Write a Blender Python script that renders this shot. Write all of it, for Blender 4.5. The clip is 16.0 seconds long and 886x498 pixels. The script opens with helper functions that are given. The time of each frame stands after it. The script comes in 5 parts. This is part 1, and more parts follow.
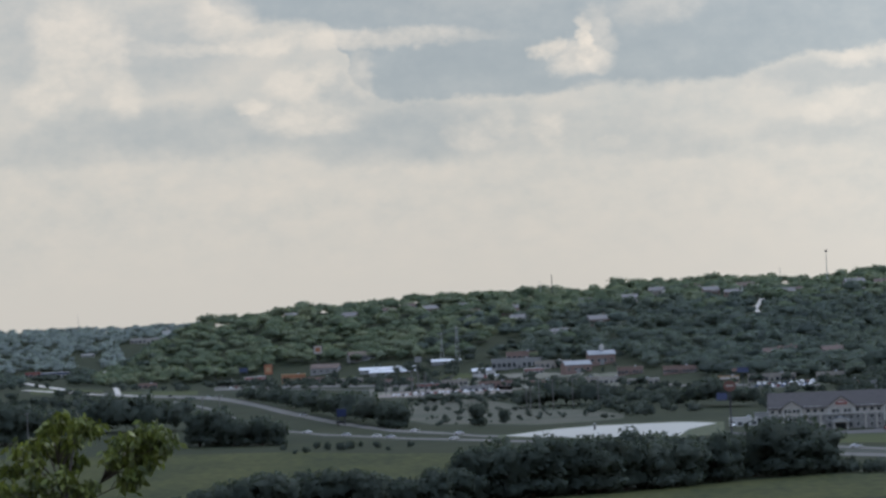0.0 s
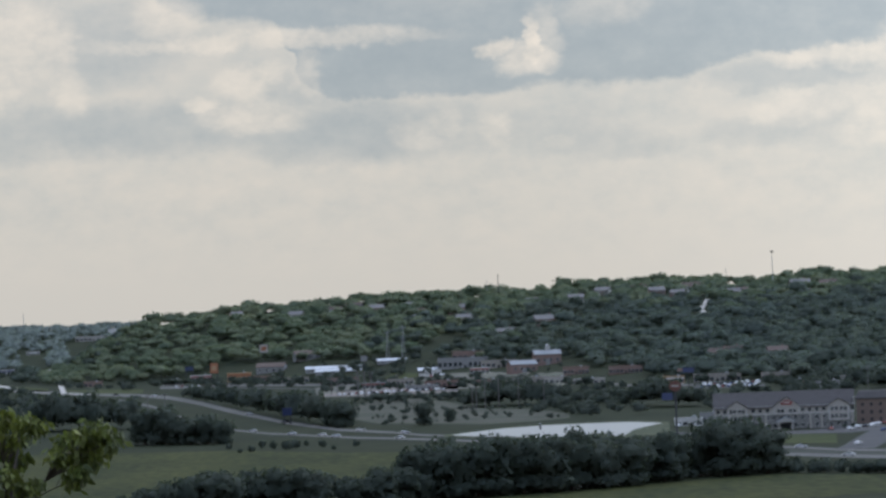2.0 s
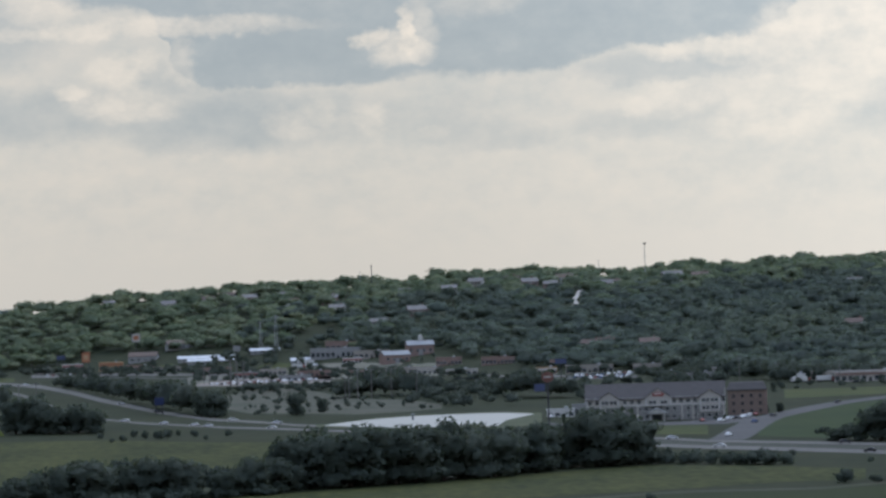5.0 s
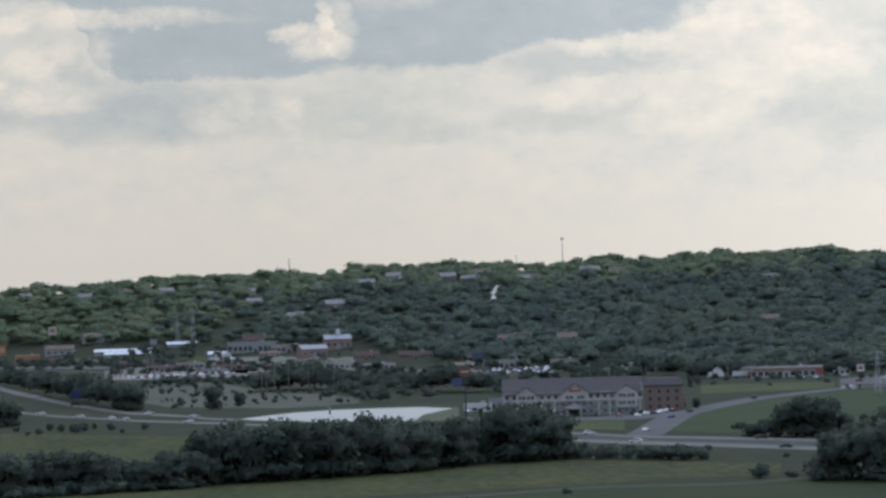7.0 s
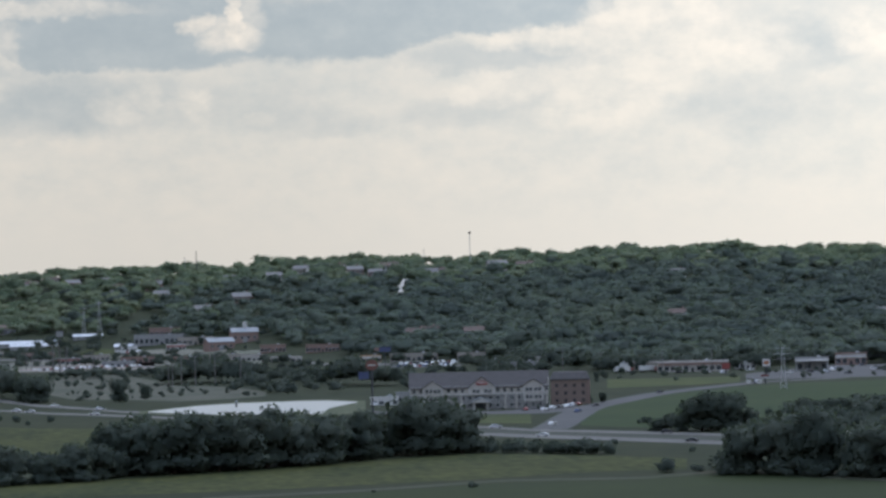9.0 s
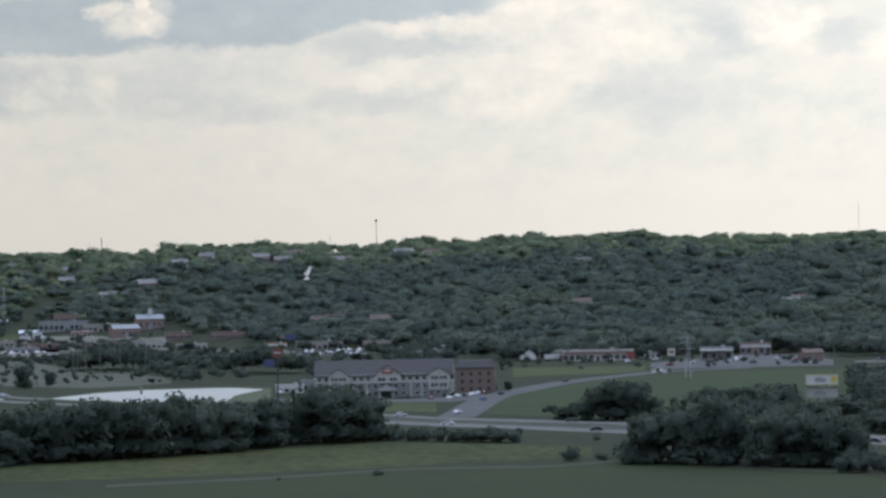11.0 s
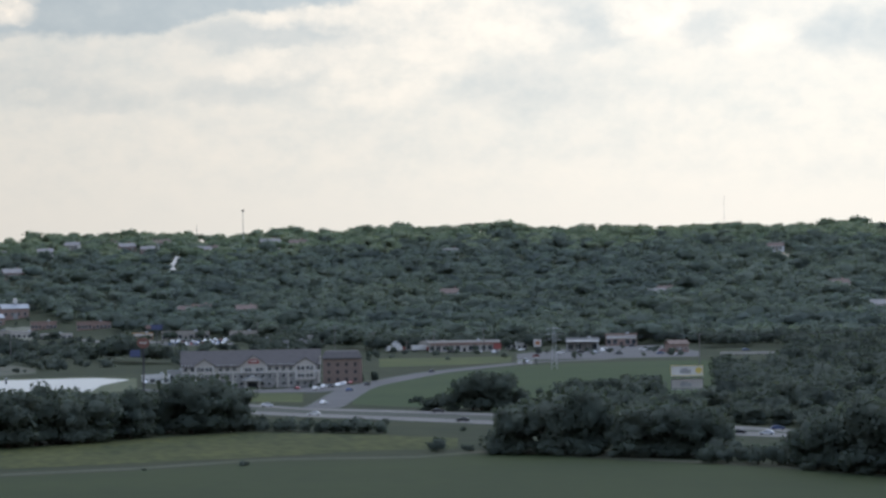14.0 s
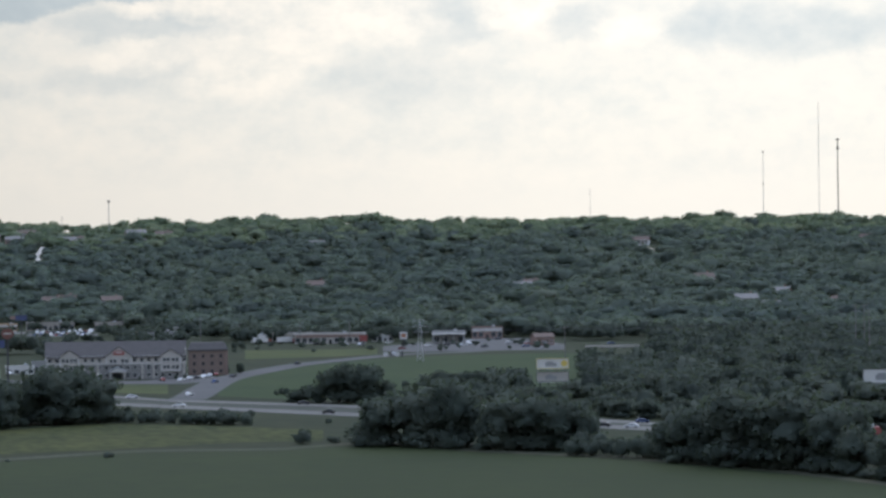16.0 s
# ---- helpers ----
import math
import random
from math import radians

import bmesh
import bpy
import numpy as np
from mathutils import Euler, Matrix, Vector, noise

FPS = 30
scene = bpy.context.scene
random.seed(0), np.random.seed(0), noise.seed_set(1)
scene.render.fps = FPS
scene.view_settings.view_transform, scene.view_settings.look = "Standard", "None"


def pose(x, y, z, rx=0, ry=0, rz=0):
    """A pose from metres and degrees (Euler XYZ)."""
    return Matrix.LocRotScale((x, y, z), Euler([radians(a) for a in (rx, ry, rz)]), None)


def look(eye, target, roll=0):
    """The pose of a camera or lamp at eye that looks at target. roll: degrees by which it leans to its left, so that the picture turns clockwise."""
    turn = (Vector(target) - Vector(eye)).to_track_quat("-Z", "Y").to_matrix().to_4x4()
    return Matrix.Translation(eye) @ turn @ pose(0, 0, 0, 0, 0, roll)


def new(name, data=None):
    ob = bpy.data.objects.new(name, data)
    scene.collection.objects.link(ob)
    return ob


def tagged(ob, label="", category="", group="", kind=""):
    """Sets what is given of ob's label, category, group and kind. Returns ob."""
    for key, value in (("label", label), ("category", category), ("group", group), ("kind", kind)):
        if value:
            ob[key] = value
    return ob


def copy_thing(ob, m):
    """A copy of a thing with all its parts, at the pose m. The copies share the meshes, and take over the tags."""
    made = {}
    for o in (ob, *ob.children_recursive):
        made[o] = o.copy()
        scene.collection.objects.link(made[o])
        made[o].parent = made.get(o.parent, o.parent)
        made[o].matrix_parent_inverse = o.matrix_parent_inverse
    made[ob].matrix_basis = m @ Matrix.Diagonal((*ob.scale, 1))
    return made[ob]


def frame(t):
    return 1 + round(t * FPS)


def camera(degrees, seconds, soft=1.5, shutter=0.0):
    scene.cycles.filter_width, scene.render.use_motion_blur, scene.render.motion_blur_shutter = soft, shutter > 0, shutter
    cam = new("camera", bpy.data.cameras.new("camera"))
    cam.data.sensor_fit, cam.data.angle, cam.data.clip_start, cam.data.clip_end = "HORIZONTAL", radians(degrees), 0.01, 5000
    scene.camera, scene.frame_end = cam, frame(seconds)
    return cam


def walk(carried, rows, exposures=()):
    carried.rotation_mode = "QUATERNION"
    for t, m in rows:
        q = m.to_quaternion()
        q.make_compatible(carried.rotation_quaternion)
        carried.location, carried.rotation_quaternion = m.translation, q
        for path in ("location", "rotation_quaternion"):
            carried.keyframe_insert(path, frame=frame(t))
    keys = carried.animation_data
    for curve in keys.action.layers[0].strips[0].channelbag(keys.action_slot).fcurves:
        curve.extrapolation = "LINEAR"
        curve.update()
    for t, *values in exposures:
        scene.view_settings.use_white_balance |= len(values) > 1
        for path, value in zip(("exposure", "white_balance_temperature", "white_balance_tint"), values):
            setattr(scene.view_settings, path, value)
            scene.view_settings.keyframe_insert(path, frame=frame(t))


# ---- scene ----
# ---- camera: a long lens that turns on the spot, on a hillside above the valley ----
EYE = Vector((0.0, 0.0, 58.0))
cam = camera(16.0, 16.0, soft=2.8)
# seconds, turn, tilt, lean in degrees
ROWS = [
    (0.0, 0.000, 1.186, 2.500),
    (0.5, -0.207, 1.164, 2.435),
    (1.0, -0.419, 1.150, 2.395),
    (1.5, -0.632, 1.145, 2.328),
    (2.0, -0.979, 1.132, 2.293),
    (2.5, -1.333, 1.085, 2.174),
    (3.0, -1.745, 1.040, 2.124),
    (3.5, -2.126, 1.002, 2.051),
    (4.0, -2.536, 0.961, 2.070),
    (6.5, -4.381, 0.752, 1.808),
    (7.0, -4.781, 0.722, 1.750),
    (7.5, -5.139, 0.694, 1.621),
    (8.0, -5.572, 0.661, 1.660),
    (8.5, -5.975, 0.616, 1.487),
    (9.0, -6.466, 0.557, 1.495),
    (9.5, -6.887, 0.501, 1.445),
    (10.0, -7.331, 0.434, 1.396),
    (12.5, -9.390, 0.149, 1.003),
    (13.0, -9.808, 0.121, 1.065),
    (13.5, -10.171, 0.110, 1.001),
    (14.0, -10.591, 0.086, 0.994),
    (14.5, -11.000, 0.048, 0.977),
    (15.0, -11.601, 0.020, 0.873),
    (15.5, -12.259, -0.026, 0.783),
    (16.0, -13.016, -0.089, 0.683),
]
EXPOSURES = [(0.0, -0.08), (4.0, -0.06), (8.0, 0.03), (12.5, 0.16), (16.0, 0.2)]
walk(cam, [(t, pose(EYE.x, EYE.y, EYE.z, 90 + tilt, lean, turn)) for t, turn, tilt, lean in ROWS], EXPOSURES)

# ---- world, sun ----
def math_node(nt, op, a, b=None, clamp=False):
    n = nt.nodes.new("ShaderNodeMath")
    n.operation, n.use_clamp = op, clamp
    for i, s in enumerate((a, b)):
        if s is None:
            continue
        if isinstance(s, (int, float)):
            n.inputs[i].default_value = s
        else:
            nt.links.new(s, n.inputs[i])
    return n.outputs[0]


def mix_colour(nt, fac, a, b, blend="MIX"):
    n = nt.nodes.new("ShaderNodeMix")
    n.data_type, n.blend_type = "RGBA", blend
    for i, s in ((0, fac), (6, a), (7, b)):
        if isinstance(s, (int, float)):
            n.inputs[i].default_value = s
        elif isinstance(s, tuple):
            n.inputs[i].default_value = (*s, 1.0)
        else:
            nt.links.new(s, n.inputs[i])
    return n.outputs[2]


SUN_BEARING, SUN_HEIGHT = 25.0, 52.0
# cloud masses: bearing, height, half width, half height in degrees, strength
SUNLIT_CLOUDS = [(-6.48, 5.24, 0.6, 0.7, 0.5), (-5.66, 5.22, 0.25, 0.5, 0.45), (-6.92, 4.29, 0.4, 0.36, 0.5), (-5.65, 4.25, 0.22, 0.36, 0.4), (-1.98, 5.04, 2.36, 0.15, 0.62), (-3.81, 5.56, 0.51, 0.31, 0.5), (-2.3, 4.3, 0.55, 0.28, 0.55), (-1.29, 4.44, 0.26, 0.36, 0.4), (-2.35, 3.61, 0.77, 0.21, 0.55), (-3.26, 3.87, 0.27, 0.11, 0.6), (2.13, 4.74, 0.22, 0.17, 0.95), (2.72, 4.76, 0.16, 0.42, 0.95), (3.05, 5.05, 0.3, 0.36, 0.4), (4.1, 5.4, 0.6, 0.3, 0.3), (0.56, 3.23, 0.33, 0.21, 0.4), (2.11, 3.26, 0.23, 0.31, 0.5), (3.23, 3.0, 0.21, 0.1, 0.35)]
SUNLIT_CLOUDS_EAST = [(9.63, 4.78, 0.5, 0.26, 0.5), (7.62, 4.29, 0.42, 0.15, 0.45), (9.25, 4.2, 0.5, 0.17, 0.35), (1.22, 3.46, 0.31, 0.21, 0.4), (2.03, 3.33, 0.21, 0.31, 0.45), (3.15, 3.0, 0.26, 0.1, 0.4), (10.79, 4.6, 0.92, 0.51, 0.5), (9.42, 3.17, 0.92, 0.51, 0.3), (14.35, 4.24, 0.51, 0.36, 0.5), (7.58, 3.42, 0.72, 0.26, 0.35), (2.65, 4.54, 0.46, 0.26, 0.7), (8.72, 4.25, 0.41, 0.21, 0.5), (11.69, 4.09, 1.13, 0.41, 0.4), (16.39, 3.88, 0.62, 0.31, 0.4), (9.94, 3.65, 0.92, 0.62, 0.35)]
GREY_CLOUDS = [(-4.51, 3.49, 2.15, 0.39, 0.62), (-0.62, 3.33, 1.54, 0.45, 0.75), (-4.75, 5.03, 0.92, 0.62, 0.5), (-6.86, 3.27, 1.23, 0.26, 0.35), (4.25, 2.91, 0.92, 0.18, 0.3), (7.5, 3.9, 1.13, 0.14, 0.5), (-7.58, 5.38, 0.41, 0.72, 0.35), (-1.2, 4.12, 0.62, 0.31, 0.5), (3.65, 4.47, 0.92, 0.26, 0.5), (-4.34, 3.51, 1.23, 0.31, 0.5), (6.61, 3.03, 0.72, 0.23, 0.35), (8.38, 3.97, 0.92, 0.16, 0.5), (1.18, 3.33, 1.85, 0.36, 0.3)]
GREY_CLOUDS_EAST = [(7.78, 3.22, 0.62, 0.31, 0.35), (3.77, 3.03, 0.92, 0.26, 0.35), (6.54, 3.06, 0.46, 0.18, 0.35), (12.81, 4.12, 0.62, 0.41, 0.4), (12.17, 3.03, 0.97, 0.41, 0.38), (13.43, 4.02, 0.77, 0.29, 0.45), (12.18, 3.09, 0.82, 0.36, 0.32), (7.58, 4.01, 1.54, 0.21, 0.55), (13.53, 3.97, 0.67, 0.23, 0.5), (15.47, 3.96, 0.67, 0.26, 0.5), (17.85, 3.84, 0.62, 0.39, 0.65), (12.6, 3.05, 1.18, 0.46, 0.28), (3.69, 3.2, 0.62, 0.46, 0.3), (19.26, 3.8, 1.95, 0.37, 0.6), (12.09, 2.91, 0.62, 0.41, 0.25), (7.99, 3.25, 0.41, 0.41, 0.25)]
# the lower edge of the long grey cloud bank: bearing, height
BANK_EDGE = [(-5.0, 6.8), (-3.9, 5.7), (-3.5, 5.5), (-1.9, 5.3), (-1.5, 4.35), (-0.9, 3.85), (0.44, 3.8), (1.36, 3.85), (2.91, 4.02), (5.47, 4.04), (6.5, 4.3), (8.22, 4.5), (9.01, 4.53), (9.73, 4.83), (10.4, 5.6), (12.0, 6.8)]
world = bpy.data.worlds.new("sky")
scene.world = world
world.use_nodes = True
nt = world.node_tree
nt.nodes.clear()
way = nt.nodes.new("ShaderNodeTexCoord").outputs["Generated"]
sep = nt.nodes.new("ShaderNodeSeparateXYZ")
nt.links.new(way, sep.inputs[0])
bearing = math_node(nt, "MULTIPLY", math_node(nt, "ARCTAN2", sep.outputs[0], sep.outputs[1]), 57.2958)
height_deg = math_node(nt, "MULTIPLY", math_node(nt, "ARCSINE", sep.outputs[2]), 57.2958)


def sky_noise(scale, detail, u_stretch, v_stretch, offset, rough=0.55):
    comb = nt.nodes.new("ShaderNodeCombineXYZ")
    nt.links.new(math_node(nt, "MULTIPLY", bearing, u_stretch), comb.inputs[0])
    nt.links.new(math_node(nt, "MULTIPLY", height_deg, v_stretch), comb.inputs[1])
    comb.inputs[2].default_value = offset
    n = nt.nodes.new("ShaderNodeTexNoise")
    n.inputs["Scale"].default_value, n.inputs["Detail"].default_value, n.inputs["Roughness"].default_value = scale, detail, rough
    nt.links.new(comb.outputs[0], n.inputs["Vector"])
    return n.outputs[0]


def around(value, amount):
    return math_node(nt, "MULTIPLY", math_node(nt, "SUBTRACT", value, 0.5), amount)


def step_up(value, low, high):
    n = nt.nodes.new("ShaderNodeMapRange")
    n.interpolation_type = "SMOOTHSTEP"
    n.inputs[1].default_value, n.inputs[2].default_value = low, high
    nt.links.new(value, n.inputs[0])
    return n.outputs[0]


# ragged outlines: a slow drift and a fine curl
bu = math_node(nt, "ADD", bearing, math_node(nt, "ADD", around(sky_noise(0.9, 3, 1, 1.4, 3.1), 1.0), around(sky_noise(4.5, 6, 1, 1.3, 5.3, 0.62), 0.36)))
hv = math_node(nt, "ADD", height_deg, math_node(nt, "ADD", around(sky_noise(0.9, 3, 1, 1.4, 9.7), 0.5), around(sky_noise(4.5, 6, 1, 1.3, 13.9, 0.62), 0.24)))


def masses(clouds, hard):
    """How much of a point is covered by a set of cloud masses."""
    total = None
    for b0, h0, wb, wh, amount in clouds:
        du = math_node(nt, "DIVIDE", math_node(nt, "SUBTRACT", bu, b0), wb)
        dv = math_node(nt, "DIVIDE", math_node(nt, "SUBTRACT", hv, h0), wh)
        r2 = math_node(nt, "ADD", math_node(nt, "MULTIPLY", du, du), math_node(nt, "MULTIPLY", dv, dv))
        g = math_node(nt, "MULTIPLY", math_node(nt, "SUBTRACT", 1.0, step_up(r2, hard, 2.6)), amount)
        total = g if total is None else math_node(nt, "MAXIMUM", total, g)
    return total


edge = nt.nodes.new("ShaderNodeValToRGB")
er = edge.color_ramp
while len(er.elements) < len(BANK_EDGE):
    er.elements.new(0.5)
for e, (b0, h0) in zip(er.elements, BANK_EDGE):
    e.position, e.color = (b0 + 6.0) / 20.0, (h0 / 8.0, h0 / 8.0, h0 / 8.0, 1)
nt.links.new(math_node(nt, "DIVIDE", math_node(nt, "ADD", bu, 6.0), 20.0), edge.inputs[0])
over = math_node(nt, "SUBTRACT", hv, math_node(nt, "MULTIPLY", edge.outputs[0], 8.0))
bank = math_node(nt, "MULTIPLY", step_up(over, -0.08, 0.14), math_node(nt, "SUBTRACT", 1.0, step_up(over, 1.2, 4.0)))
grey = math_node(nt, "MAXIMUM", bank, masses(GREY_CLOUDS + GREY_CLOUDS_EAST, 0.0))
lit = masses(SUNLIT_CLOUDS + SUNLIT_CLOUDS_EAST, 0.15)
# billows inside the masses, streaks along them
puffs = math_node(nt, "ADD", around(sky_noise(1.1, 7, 1, 1.7, 21.0, 0.6), 1.0), around(sky_noise(0.35, 4, 0.6, 2.6, 33.0), 0.6))
# clouds thin out in the haze near the horizon
thinning = step_up(height_deg, 0.0, 2.6)
puffs = math_node(nt, "MULTIPLY", math_node(nt, "ADD", puffs, around(sky_noise(3.2, 6, 1, 1.2, 47.0, 0.6), 0.55)), thinning)
lit = math_node(nt, "MULTIPLY", lit, math_node(nt, "ADD", math_node(nt, "MULTIPLY", puffs, 1.5), 0.85, clamp=True))
base = mix_colour(nt, math_node(nt, "ADD", math_node(nt, "MULTIPLY", puffs, 0.9), 0.45, clamp=True), (0.53, 0.55, 0.55), (0.755, 0.69, 0.625))
shaded = mix_colour(nt, math_node(nt, "ADD", math_node(nt, "MULTIPLY", puffs, 1.2), 0.5, clamp=True), (0.345, 0.395, 0.44), (0.44, 0.48, 0.51))
glare = mix_colour(nt, math_node(nt, "ADD", math_node(nt, "MULTIPLY", puffs, 1.4), 0.5, clamp=True), (0.73, 0.675, 0.61), (0.98, 0.87, 0.76))
cloud = mix_colour(nt, lit, mix_colour(nt, math_node(nt, "ADD", grey, math_node(nt, "MULTIPLY", puffs, -0.25), clamp=True), base, shaded), glare)
clear = nt.nodes.new("ShaderNodeTexSky")
clear.sky_type, clear.sun_disc = "NISHITA", False
clear.sun_elevation, clear.sun_rotation = radians(SUN_HEIGHT), radians(SUN_BEARING)
clear.air_density, clear.dust_density, clear.ozone_density = 1.2, 0.6, 2.5
thin = mix_colour(nt, 1.0, clear.outputs[0], (0.15, 0.15, 0.15), "MULTIPLY")
veil = nt.nodes.new("ShaderNodeMapRange")
veil.inputs[1].default_value, veil.inputs[2].default_value, veil.inputs[3].default_value, veil.inputs[4].default_value = 7.0, 26.0, 0.94, 0.22
nt.links.new(height_deg, veil.inputs[0])
cover = mix_colour(nt, veil.outputs[0], thin, cloud)
# the cloud veil grows brighter towards the sun's side
glow = nt.nodes.new("ShaderNodeMapRange")
glow.interpolation_type = "SMOOTHSTEP"
glow.inputs[1].default_value, glow.inputs[2].default_value = 0.0, 19.0
glow.inputs[3].default_value, glow.inputs[4].default_value = 0.97, 1.3
nt.links.new(bearing, glow.inputs[0])
back = nt.nodes.new("ShaderNodeBackground")
nt.links.new(cover, back.inputs[0])
# overhead the thin cloud lets more light through than the haze along the horizon
zenith = nt.nodes.new("ShaderNodeMapRange")
zenith.interpolation_type = "SMOOTHSTEP"
zenith.inputs[1].default_value, zenith.inputs[2].default_value, zenith.inputs[3].default_value, zenith.inputs[4].default_value = 8.0, 36.0, 1.0, 2.8
nt.links.new(height_deg, zenith.inputs[0])
nt.links.new(math_node(nt, "MULTIPLY", glow.outputs[0], zenith.outputs[0]), back.inputs[1])
nt.links.new(back.outputs[0], nt.nodes.new("ShaderNodeOutputWorld").inputs[0])

sun = new("sun", bpy.data.lights.new("sun", "SUN"))
sun.data.energy, sun.data.angle, sun.data.color = 0.6, radians(16), (1.0, 0.94, 0.84)
sb, sh = radians(SUN_BEARING), radians(SUN_HEIGHT)
sun.matrix_world = look((0, 0, 300), (-math.sin(sb) * math.cos(sh), -math.cos(sb) * math.cos(sh), 300 - math.sin(sh)))


# ---- materials ----
def material(name, base, second=None, scale=1.0, rough=0.8, grain=0.0, metal=0.0, bump=0.0, bump_scale=None, spread=0.5, island=0.0, per_object=0.0, through_light=0.0, stretch=None, tones=0.0):
    """A surface whose base colour wanders to the second one at a large and a small scale (scale: marks per metre)."""
    m = bpy.data.materials.new(name)
    m.use_nodes = True
    t = m.node_tree
    bsdf = t.nodes["Principled BSDF"]
    bsdf.inputs["Roughness"].default_value, bsdf.inputs["Metallic"].default_value = rough, metal
    bsdf.inputs["Specular IOR Level"].default_value = 0.25 if rough < 0.65 else 0.03
    second = second or tuple(c * 0.75 for c in base)
    co = t.nodes.new("ShaderNodeTexCoord").outputs["Object"]
    if stretch:
        mp = t.nodes.new("ShaderNodeMapping")
        mp.inputs["Scale"].default_value = stretch
        t.links.new(co, mp.inputs[0])
        co = mp.outputs[0]
    big, fine = t.nodes.new("ShaderNodeTexNoise"), t.nodes.new("ShaderNodeTexNoise")
    for n, s, d in ((big, scale, 3.0), (fine, scale * 9.0, 4.0)):
        n.inputs["Scale"].default_value, n.inputs["Detail"].default_value = s, d
        t.links.new(co, n.inputs["Vector"])
    f = math_node(t, "ADD", math_node(t, "MULTIPLY", math_node(t, "SUBTRACT", big.outputs[0], 0.5), 1.6), math_node(t, "MULTIPLY", math_node(t, "SUBTRACT", fine.outputs[0], 0.5), 1.0 + grain))
    f = math_node(t, "ADD", f, spread, clamp=True)
    col = mix_colour(t, f, base, second)
    if island or per_object or tones:
        hsv = t.nodes.new("ShaderNodeHueSaturation")
        t.links.new(col, hsv.inputs["Color"])
        v = 1.0
        if island:
            v = math_node(t, "ADD", math_node(t, "MULTIPLY", t.nodes.new("ShaderNodeNewGeometry").outputs["Random Per Island"], island), 1.0 - island / 2)
        if per_object:
            r = t.nodes.new("ShaderNodeObjectInfo").outputs["Random"]
            w = math_node(t, "ADD", math_node(t, "MULTIPLY", r, per_object), 1.0 - per_object / 2)
            v = math_node(t, "MULTIPLY", v, w)
            t.links.new(math_node(t, "ADD", math_node(t, "MULTIPLY", r, -0.035), 0.515), hsv.inputs["Hue"])
        if tones:
            at_ = t.nodes.new("ShaderNodeAttribute")
            at_.attribute_name = "leaf_tone"
            r = at_.outputs["Fac"]
            v = math_node(t, "MULTIPLY", v, math_node(t, "ADD", math_node(t, "MULTIPLY", r, tones), 1.0 - tones / 2))
            t.links.new(math_node(t, "ADD", math_node(t, "MULTIPLY", r, -0.05), 0.525), hsv.inputs["Hue"])
        t.links.new(v, hsv.inputs["Value"])
        col = hsv.outputs[0]
    t.links.new(col, bsdf.inputs["Base Color"])
    if bump:
        bn, bt = t.nodes.new("ShaderNodeBump"), t.nodes.new("ShaderNodeTexNoise")
        bt.inputs["Scale"].default_value = bump_scale or scale * 12
        t.links.new(co, bt.inputs["Vector"])
        bn.inputs["Strength"].default_value = bump
        t.links.new(bt.outputs[0], bn.inputs["Height"])
        t.links.new(bn.outputs[0], bsdf.inputs["Normal"])
    if through_light:
        tr, mx = t.nodes.new("ShaderNodeBsdfTranslucent"), t.nodes.new("ShaderNodeMixShader")
        t.links.new(mix_colour(t, 1.0, col, (1.05, 1.12, 0.85), "MULTIPLY"), tr.inputs[0])
        mx.inputs[0].default_value = through_light
        t.links.new(bsdf.outputs[0], mx.inputs[1])
        t.links.new(tr.outputs[0], mx.inputs[2])
        t.links.new(mx.outputs[0], t.nodes["Material Output"].inputs[0])
    return m


GRASS = material("grass", (0.031, 0.035, 0.019), (0.018, 0.024, 0.014), 0.012, 0.9, 0.6, bump=0.4, bump_scale=2.0)
MEADOW = material("meadow", (0.055, 0.057, 0.021), (0.019, 0.026, 0.012), 0.03, 0.9, 0.8, stretch=(1.0, 0.35, 1.0))
CROP = material("crop", (0.029, 0.037, 0.016), (0.023, 0.030, 0.015), 0.015, 0.9, 0.3)
LAWN = material("lawn", (0.058, 0.064, 0.026), (0.033, 0.043, 0.020), 0.03, 0.9, 0.5)
SOIL = material("bare_soil", (0.066, 0.063, 0.045), (0.04, 0.044, 0.03), 0.05, 0.95, 0.5)
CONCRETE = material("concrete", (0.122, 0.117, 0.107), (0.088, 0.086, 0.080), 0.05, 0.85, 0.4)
# lit copy of the concrete: sunshine on some roads put into the colour
LIT_CONCRETE = material("sunlit_concrete", (0.427, 0.399, 0.351), (0.323, 0.304, 0.275), 0.05, 0.85, 0.4)
ASPHALT = material("asphalt", (0.084, 0.082, 0.080), (0.062, 0.062, 0.061), 0.05, 0.85, 0.5)
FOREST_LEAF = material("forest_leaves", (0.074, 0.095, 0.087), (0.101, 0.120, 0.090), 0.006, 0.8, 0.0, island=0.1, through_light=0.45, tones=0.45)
# forest leaves lightened and yellowed: sunlight put into the colour
SUNLIT_LEAF = material("sunlit_leaves", (0.108, 0.137, 0.095), (0.151, 0.176, 0.106), 0.008, 0.8, 0.0, island=0.1, through_light=0.45, tones=0.4)
# far paler than the other leaves: distance haze painted into the colour
HAZED_LEAF = material("hazed_leaves", (0.17, 0.2, 0.185), (0.2, 0.23, 0.205), 0.01, 0.85, island=0.05, through_light=0.4, tones=0.25)
LEAF = material("leaves", (0.056, 0.069, 0.059), (0.069, 0.082, 0.062), 0.06, 0.8, island=0.1, per_object=0.3, through_light=0.4)
BELT_LEAF = material("belt_leaves", (0.053, 0.065, 0.056), (0.066, 0.078, 0.060), 0.02, 0.8, island=0.1, through_light=0.4, tones=0.45)
